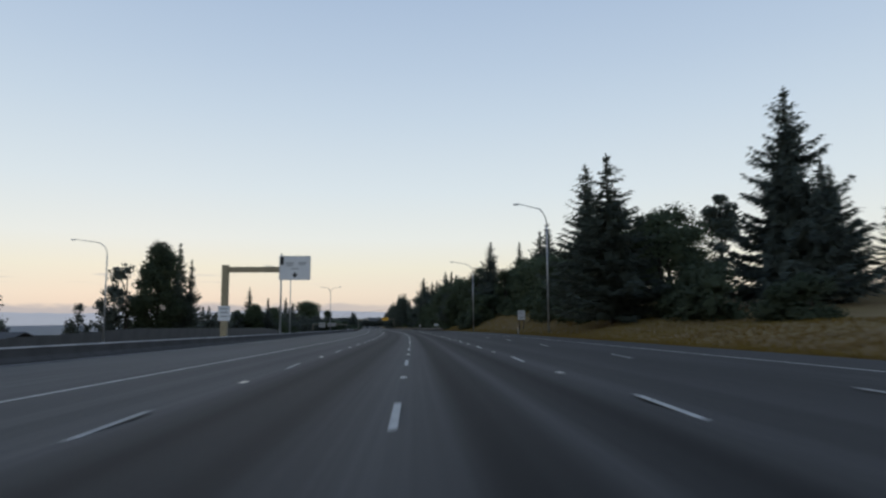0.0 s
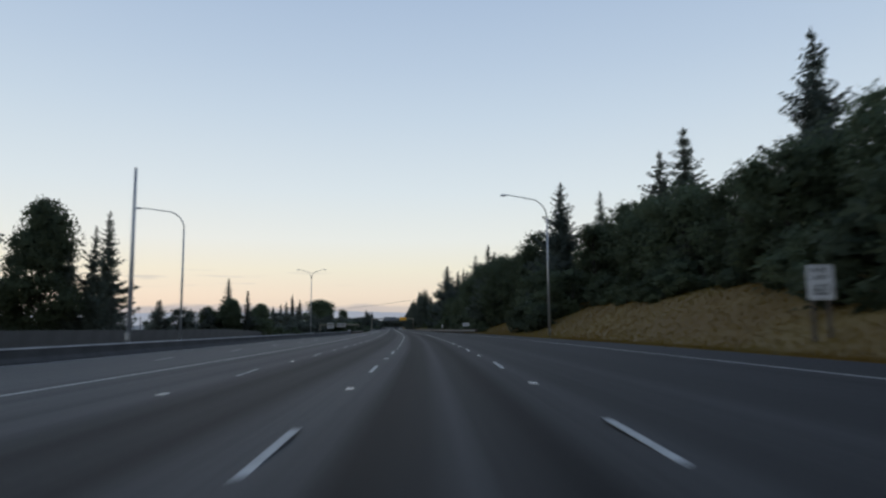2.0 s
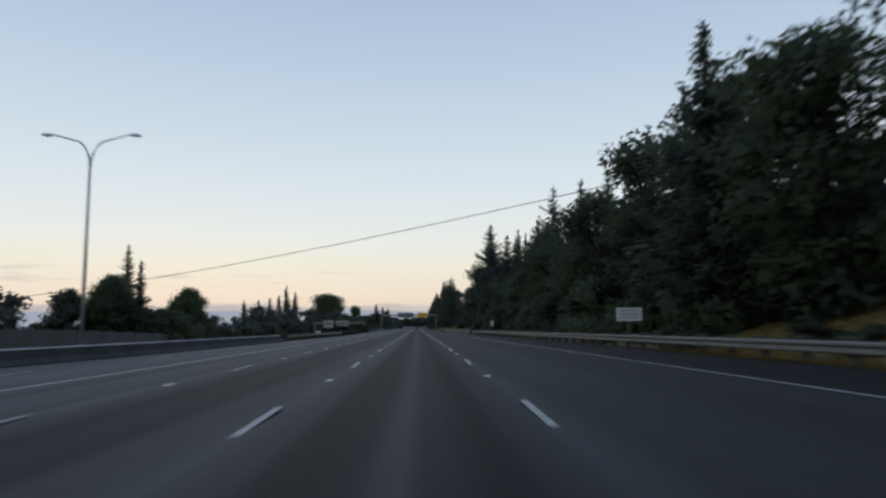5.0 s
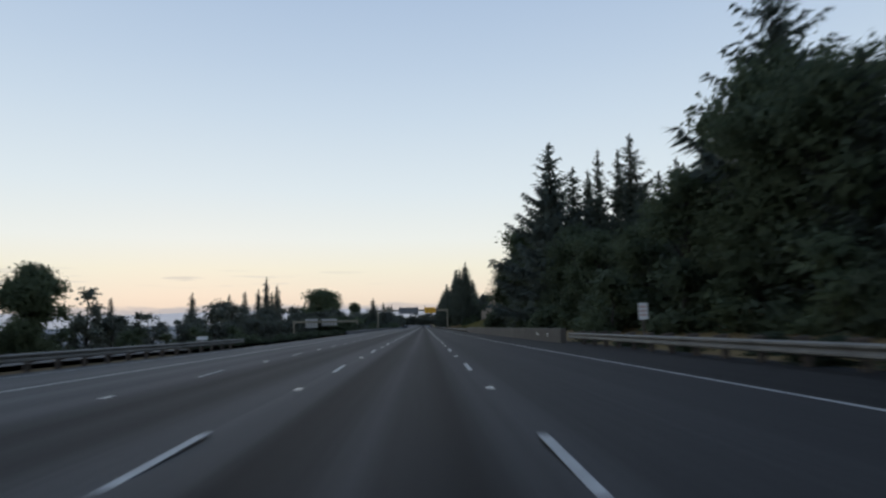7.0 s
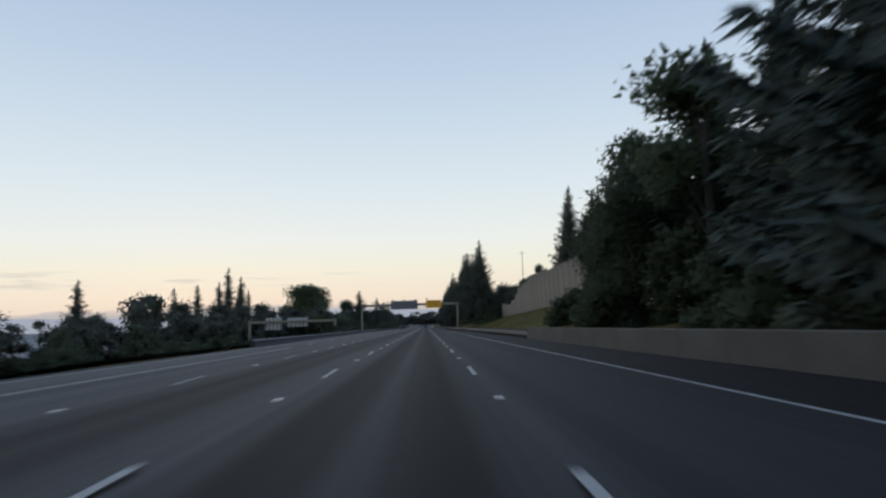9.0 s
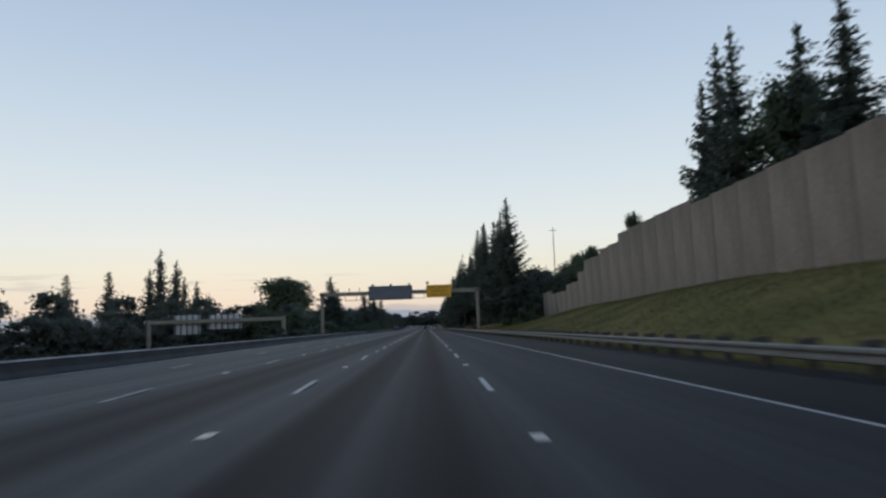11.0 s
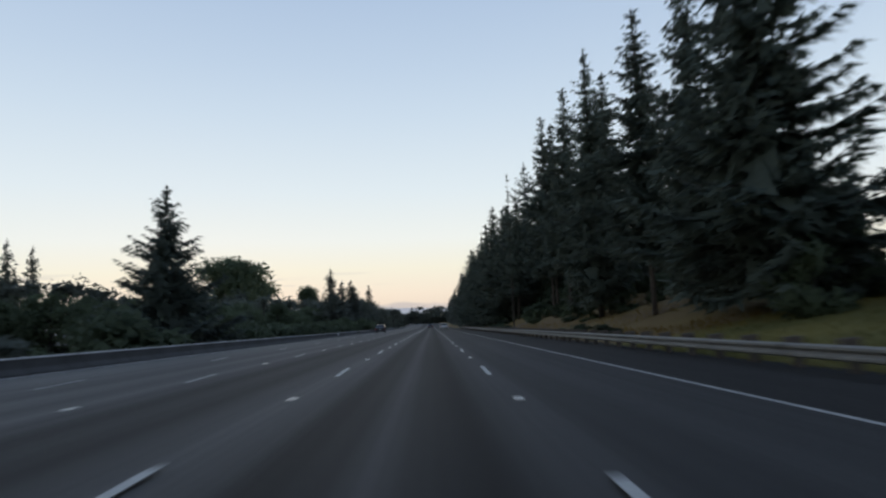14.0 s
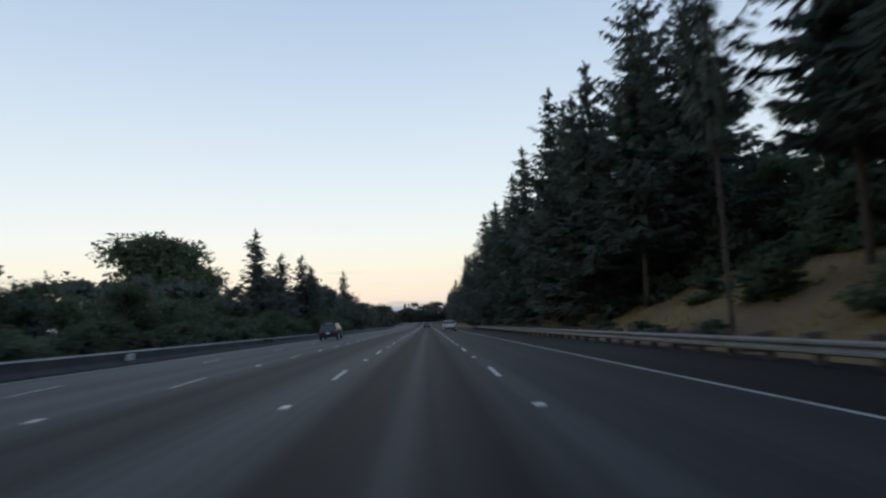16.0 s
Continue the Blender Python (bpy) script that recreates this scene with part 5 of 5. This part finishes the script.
# small delineator posts
delin = new("delineator_post")
part("post", box_mesh("post", SIGN_WHITE, -0.05, 0.05, -0.01, 0.01, -0.2, 1.0, bevel=0.004), delin)
part("reflector", box_mesh("reflector", SIGN_YELLOW, -0.035, 0.035, -0.016, -0.011, 0.78, 0.93), delin)
tagged(delin, "slim white delineator post at the road's edge", "delineator", "delineator posts")
delin.matrix_basis = stand(72, 12.5, terrain(72, 12.5))


def small_sign(s, u, w, h, up, label, legend=None):
    e = new("roadside_sign")
    part("post", box_mesh("post", TIMBER, -0.045, 0.045, 0.012, 0.09, -up - 0.6, h / 2 - 0.05, bevel=0.008), e, "", T(0, 0, 0))
    pl = plate("panel", w, h, SIGN_WHITE, e, T(0, 0, 0), "", 0.04)
    if legend is not None:
        for k in range(3):
            bar(pl, -w * 0.36, w * 0.36, h * (0.22 - 0.25 * k), h * (0.33 - 0.25 * k), 0.0, legend)
    tagged(e, label, "road sign")
    e.matrix_basis = stand(s, u, up)
    return e


small_sign(191, 13.0, 1.35, 0.70, 1.6, "small white oblong sign behind the guardrail", SIGN_GREY)
small_sign(251.8, 13.0, 0.46, 0.80, 1.6, "small faded white sign in front of dark trees", SIGN_PINK)
small_sign(275, -16.0, 0.9, 0.3, 0.8, "low pale oblong sign beside the opposite carriageway")

# cantilever sign on the median
e = new("cantilever_sign")
part("post", box_mesh("post", BEAM, -0.24, 0.24, -0.24, 0.24, -0.4, 6.35, bevel=0.03), e)
part("beam", box_mesh("beam", BEAM, 0.24, 6.6, -0.17, 0.17, 5.78, 6.22, bevel=0.03), e)
part("base_plate", box_mesh("base_plate", BEAM, -0.4, 0.4, -0.4, 0.4, -0.05, 0.05, bevel=0.01), e)
pl = plate("panel", 2.45, 1.92, SIGN_WHITE, e, T(5.5, -0.42, 6.1), "greyish white overhead panel")
for x in (-0.9, 0.0, 0.9):
    part("bracket", box_mesh("bracket", GALV, x - 0.05, x + 0.05, 0.013, 0.26, -0.85, 0.85), pl)
for x0, x1, z0, z1 in ((-1.2, 1.2, 0.92, 0.945), (-1.2, 1.2, -0.945, -0.92), (-1.21, -1.185, -0.93, 0.93), (1.185, 1.21, -0.93, 0.93)):
    bar(pl, x0, x1, z0, z1, 0.0, SIGN_GREY, "border")
bar(pl, -1.15, -0.88, 0.25, 0.88, 0.0, SIGN_BLACK, "symbol")
for x0, x1, z0, z1 in ((-0.72, -0.10, 0.30, 0.45), (-0.66, -0.16, 0.14, 0.25), (0.28, 0.88, 0.32, 0.46), (0.34, 0.80, 0.20, 0.27), (-0.3, 0.3, -0.12, -0.02)):
    bar(pl, x0, x1, z0, z1, 0.0, SIGN_GREY)
bm = bmesh.new()
for pts in (((-0.26, -0.50), (0.26, -0.50), (0.0, -0.80)), ((-0.07, -0.34), (0.07, -0.34), (0.07, -0.50)), ((-0.07, -0.34), (0.07, -0.50), (-0.07, -0.50))):
    bm.faces.new([bm.verts.new((x, -0.004, z)) for x, z in pts])
part("arrow", done("arrow", bm, SIGN_BLACK), pl)
sp = plate("small_panel", 0.95, 1.15, SIGN_WHITE, e, T(0.05, -0.28, 2.55), "white notice panel on the post", 0.05)
for k, w in enumerate((0.34, 0.30, 0.26)):
    bar(sp, -w, w, 0.30 - 0.3 * k, 0.42 - 0.3 * k, 0.0, SIGN_GREY)
e.matrix_basis = stand(64.6, -18.5, -0.25) @ Matrix.Diagonal((1.27, 1.27, 1.27, 1))
tagged(e, "cantilever sign with a white panel on a tan steel arm", "overhead sign")

# message-board gantry
e = new("sign_gantry")
GX0, GX1 = -10.7, 9.45
part("post", box_mesh("post", GANTRY, GX0 - 0.19, GX0 + 0.19, -0.22, 0.22, -0.8, 5.9, bevel=0.04), e)
part("post", box_mesh("post", GANTRY, GX1 - 0.19, GX1 + 0.19, -0.22, 0.22, -0.8, 5.9, bevel=0.04), e)
part("beam", box_mesh("beam", GANTRY, GX0 - 0.26, GX1 + 0.26, -0.22, 0.22, 5.35, 5.85, bevel=0.04), e)
for x in (GX0 + 0.8, GX0 + 2.1, GX0 + 3.5, GX0 + 4.8):
    part("stub_post", box_mesh("stub_post", GANTRY, x - 0.05, x + 0.05, -0.05, 0.05, 5.85, 6.35, bevel=0.01), e)
b = part("message_board", box_mesh("message_board", DMS, -4.6, 1.0, -1.05, -0.23, 4.66, 6.46, bevel=0.03), e, "switched-off dark electronic message board")
part("screen", box_mesh("screen", SCREEN, -4.42, 0.82, -1.062, -1.052, 4.84, 6.28), b, "blank dark display")
for x in (-4.1, -1.75, 0.6):
    part("vent_cowl", box_mesh("vent_cowl", DMS, x - 0.13, x + 0.13, -0.8, -0.5, 6.46, 6.72, bevel=0.02), b)
for x0, x1 in ((-7.7, -4.75), (1.15, 2.55)):
    bm = bmesh.new()
    for k in range(6):
        y = -1.05 + k * 0.15
        box(bm, x0, x1, y, y + 0.05, 4.74, 4.79)
    n = int((x1 - x0) / 0.7)
    for k in range(n + 1):
        x = x0 + (x1 - x0) * k / n
        box(bm, x - 0.03, x + 0.03, -1.1, -0.22, 4.68, 4.74)
    w = part("walkway", done("walkway", bm, GALV), e, "steel grating walkway")
    for k in range(0, n + 1, 2):
        x = x0 + (x1 - x0) * k / n
        part("hanger", box_mesh("hanger", GALV, x - 0.035, x + 0.035, -0.34, -0.24, 4.7, 5.95, bevel=0.005), w)
pl = plate("yellow_panel", 3.2, 1.62, SIGN_YELLOW, e, T(4.42, -0.5, 5.6), "yellow traffic advisory panel", 0.08, 0.03)
text("legend", "TRAFFIC ADVISORY", 0.30, SIGN_BLACK, pl, T(0, -0.006, 0.46) @ UPRIGHT)
text("legend", "TUNE", 0.30, SIGN_BLACK, pl, T(-0.62, -0.006, 0.0) @ UPRIGHT)
text("legend", "AM", 0.30, SIGN_BLACK, pl, T(0.85, -0.006, 0.0) @ UPRIGHT)
for k in range(4):
    bar(pl, -0.12 + 0.18 * k, -0.02 + 0.18 * k, -0.10, 0.11, 0.0)
text("legend", "WHEN FLASHING", 0.30, SIGN_BLACK, pl, T(0, -0.006, -0.46) @ UPRIGHT)
for x in (-1.2, 0.0, 1.2):
    part("bracket", box_mesh("bracket", GALV, x - 0.05, x + 0.05, 0.032, 0.29, -0.7, 0.7), pl)
x = -1.45
fl = part("flasher", box_mesh("flasher", DMS, x - 0.17, x + 0.17, -0.06, 0.14, 0.98, 1.28, bevel=0.02), pl, "unlit warning flasher")
part("lens", tube_mesh("lens", SIGN_YELLOW, [(x, -0.085, 1.13), (x, -0.055, 1.13)], [0.10, 0.11], 12), fl)
part("stem", box_mesh("stem", GALV, x - 0.02, x + 0.02, 0.03, 0.07, 0.75, 0.99), fl)
e.matrix_basis = stand(450.9, -0.85, -0.15) @ Matrix.Diagonal((1.24, 1.24, 1.24, 1))
tagged(e, "steel gantry with a dark message board and yellow advisory sign", "sign gantry")

# gantry over the opposite carriageway, seen from behind
e = new("far_sign_gantry")
part("post", box_mesh("post", GANTRY, -16.4, -15.95, -0.22, 0.22, -2.4, 3.35, bevel=0.04), e)
part("post", box_mesh("post", GANTRY, -35.0, -34.55, -0.22, 0.22, -2.4, 3.35, bevel=0.04), e)
part("beam", box_mesh("beam", GANTRY, -35.0, -15.95, -0.2, 0.2, 2.75, 3.25, bevel=0.04), e)
for x0, x1, z0, z1 in ((-31.5, -27.9, 1.25, 3.9), (-26.75, -22.15, 1.85, 3.8)):
    pl = part("sign_panel", box_mesh("sign_panel", SIGN_BACK, x0, x1, 0.45, 0.47, z0, z1), e, "bare metal back of a large sign")
    n = int((x1 - x0) / 0.8)
    for k in range(n + 1):
        x = x0 + 0.2 + (x1 - x0 - 0.4) * k / n
        part("bracket", box_mesh("bracket", DMS, x - 0.06, x + 0.06, 0.21, 0.45, z0, z1), pl)
e.matrix_basis = stand(462, -2.2, -0.31) @ Matrix.Diagonal((1.27, 1.27, 1.27, 1))
tagged(e, "steel gantry over the opposite carriageway with bare backs of signs", "sign gantry")

# reflector plate on the median barrier
e = new("barrier_marker")
part("plate", box_mesh("plate", SIGN_WHITE, -0.02, 0.02, -0.35, 0.35, 0.22, 0.5, bevel=0.008), e, "", Matrix.Rotation(radians(10), 4, "Y"))
e.matrix_basis = stand(533, barrier_u(533) + 0.24, 0.0)
tagged(e, "pale plate fixed to the concrete median barrier", "marker")

# houses below the fence
def house(s, u, w, d, eave, top, turn):
    e = new("house")
    f = terrain(s, u)
    part("wall", box_mesh("wall", SIDING, -w / 2, w / 2, -d / 2, d / 2, -1.0, eave - f), e)
    bm = bmesh.new()
    o = 0.5
    h = top - f
    ev = eave - f - 0.02
    a = [bm.verts.new((x, -d / 2 - o, z)) for x, z in ((-w / 2 - o, ev), (0, h), (w / 2 + o, ev), (w / 2 + o, ev - 0.2), (0, h - 0.22), (-w / 2 - o, ev - 0.2))]
    b_ = [bm.verts.new((v.co.x, d / 2 + o, v.co.z)) for v in a]
    for k in range(6):
        bm.faces.new((a[k], a[(k + 1) % 6], b_[(k + 1) % 6], b_[k]))
    bm.faces.new((a[0], a[1], a[4], a[5]))
    bm.faces.new((a[1], a[2], a[3], a[4]))
    bm.faces.new((b_[0], b_[1], b_[4], b_[5]))
    bm.faces.new((b_[1], b_[2], b_[3], b_[4]))
    r = part("roof", done("roof", bm, ROOFING), e, "dark shingle roof")
    part("chimney", box_mesh("chimney", CONCRETE_DARK, w * 0.2 - 0.35, w * 0.2 + 0.35, -0.4, 0.4, ev, h + 0.5, bevel=0.02), r)
    for x in (-w * 0.25, w * 0.25):
        wd = part("window", box_mesh("window", GLASS, x - 0.6, x + 0.6, -d / 2 - 0.03, -d / 2 - 0.005, 0.9, 2.1), e)
        part("frame", box_mesh("frame", SIGN_WHITE, x - 0.68, x + 0.68, -d / 2 - 0.045, -d / 2 - 0.03, 0.82, 0.9), wd)
    e.matrix_basis = stand(s, u, f, turn)
    tagged(e, "house with a dark low gable roof beyond the fence", "house", "houses")


house(112, -69, 17, 12, -0.6, 2.1, 80)
house(92, -79, 15, 11, -1.0, 1.4, 70)


# ---- vehicles ----
def car(name, label, paint, prof, roof, width, wheel_x, wheel_r, m):
    """A car from side outlines (y along, z up): lower body and greenhouse, with wheels, glass, lamps. Faces +y."""
    e = new(name)
    bm = bmesh.new()

    def hull(bm_, outline, w0, w1, zlow, zhigh):
        rows = []
        for sx in (-1, -0.9, 0.9, 1):
            row = []
            for y, z in outline:
                k = (z - zlow) / max(0.01, zhigh - zlow)
                w = (w0 + (w1 - w0) * k) / 2
                yy = y * (0.985 if abs(sx) == 1 else 1.0)
                zz = z - (0.03 if abs(sx) == 1 and k > 0.8 else 0)
                row.append(bm_.verts.new((sx * w, yy, zz)))
            rows.append(row)
        n = len(outline)
        for r0, r1 in zip(rows, rows[1:]):
            for k in range(n):
                bm_.faces.new((r0[k], r0[(k + 1) % n], r1[(k + 1) % n], r1[k]))
        bm_.faces.new(rows[0])
        bm_.faces.new(rows[-1][::-1])

    hull(bm, prof, width * 0.97, width, min(z for _, z in prof), max(z for _, z in prof))
    part("body", done("body", bm, paint, False), e)
    bm = bmesh.new()
    zl, zh = min(z for _, z in roof), max(z for _, z in roof)
    hull(bm, roof, width * 0.95, width * 0.74, zl, zh)
    cab = part("cabin", done("cabin", bm, GLASS, False), e, "dark glass cabin")
    ry = [y for y, z in roof if z > zh - 0.06]
    bm = bmesh.new()
    box(bm, -width * 0.375, width * 0.375, min(ry) - 0.08, max(ry) + 0.05, zh - 0.02, zh + 0.045, 0.02)
    part("roof_panel", done("roof_panel", bm, paint), cab)
    y_back = min(y for y, _ in prof)
    z_belt = max(z for _, z in prof)
    for sx in (-1, 1):
        xc = sx * width * 0.43
        part("tail_lamp", box_mesh("tail_lamp", LAMP_RED, xc - 0.11, xc + 0.11, y_back - 0.02, y_back + 0.25, z_belt - 0.34, z_belt - 0.10, bevel=0.02), e, "red tail lamp")
        part("mirror", box_mesh("mirror", paint, sx * width * 0.5 - 0.02 if sx > 0 else sx * width * 0.5 - 0.16, sx * width * 0.5 + 0.16 if sx > 0 else sx * width * 0.5 + 0.02, 0.75, 0.87, z_belt, z_belt + 0.14, bevel=0.02), e)
        for k, yw in enumerate(wheel_x):
            xw = sx * (width / 2 - 0.11)
            wob = part("wheel", tube_mesh("wheel", RUBBER, [(xw - 0.11, yw, wheel_r), (xw - 0.09, yw, wheel_r), (xw + 0.09, yw, wheel_r), (xw + 0.11, yw, wheel_r)],
                                          [wheel_r * 0.9, wheel_r, wheel_r, wheel_r * 0.9], 18), e)
            part("rim", tube_mesh("rim", CHROME, [(xw - 0.116, yw, wheel_r), (xw + 0.116, yw, wheel_r)], [wheel_r * 0.62, wheel_r * 0.62], 14), wob)
    part("bumper", box_mesh("bumper", RUBBER, -width * 0.44, width * 0.44, y_back - 0.07, y_back + 0.15, 0.36, 0.56, bevel=0.03), e)
    part("number_plate", box_mesh("number_plate", SIGN_WHITE, -0.16, 0.16, y_back - 0.085, y_back - 0.06, 0.66, 0.81), e)
    e.matrix_basis = m
    return tagged(e, label, "car", "cars on the motorway")


SUV_P = [(-2.25, 0.30), (2.2, 0.30), (2.32, 0.55), (2.25, 0.85), (1.35, 1.02), (-2.2, 1.06), (-2.32, 0.8)]
SUV_R = [(-2.22, 1.04), (1.35, 1.0), (0.55, 1.60), (-0.4, 1.68), (-1.85, 1.62)]
SED_P = [(-2.35, 0.26), (2.3, 0.26), (2.4, 0.5), (2.3, 0.74), (1.2, 0.92), (-1.7, 0.98), (-2.4, 0.94), (-2.45, 0.7)]
SED_R = [(-1.75, 0.96), (1.15, 0.9), (0.35, 1.38), (-0.3, 1.45), (-1.0, 1.40)]
car("suv", "dark grey sport utility car driving along the motorway", CAR_DARK, SUV_P, SUV_R, 1.88, (-1.42, 1.40), 0.36, stand(572, -8.0, 0.01))
car("saloon_car", "white saloon car driving along the motorway", CAR_WHITE, SED_P, SED_R, 1.80, (-1.45, 1.42), 0.33, stand(598, 5.3, 0.01))
car("saloon_car", "black saloon car far along the road", CAR_BLACK, SED_P, SED_R, 1.80, (-1.45, 1.42), 0.33, stand(690, 1.8, 0.01))
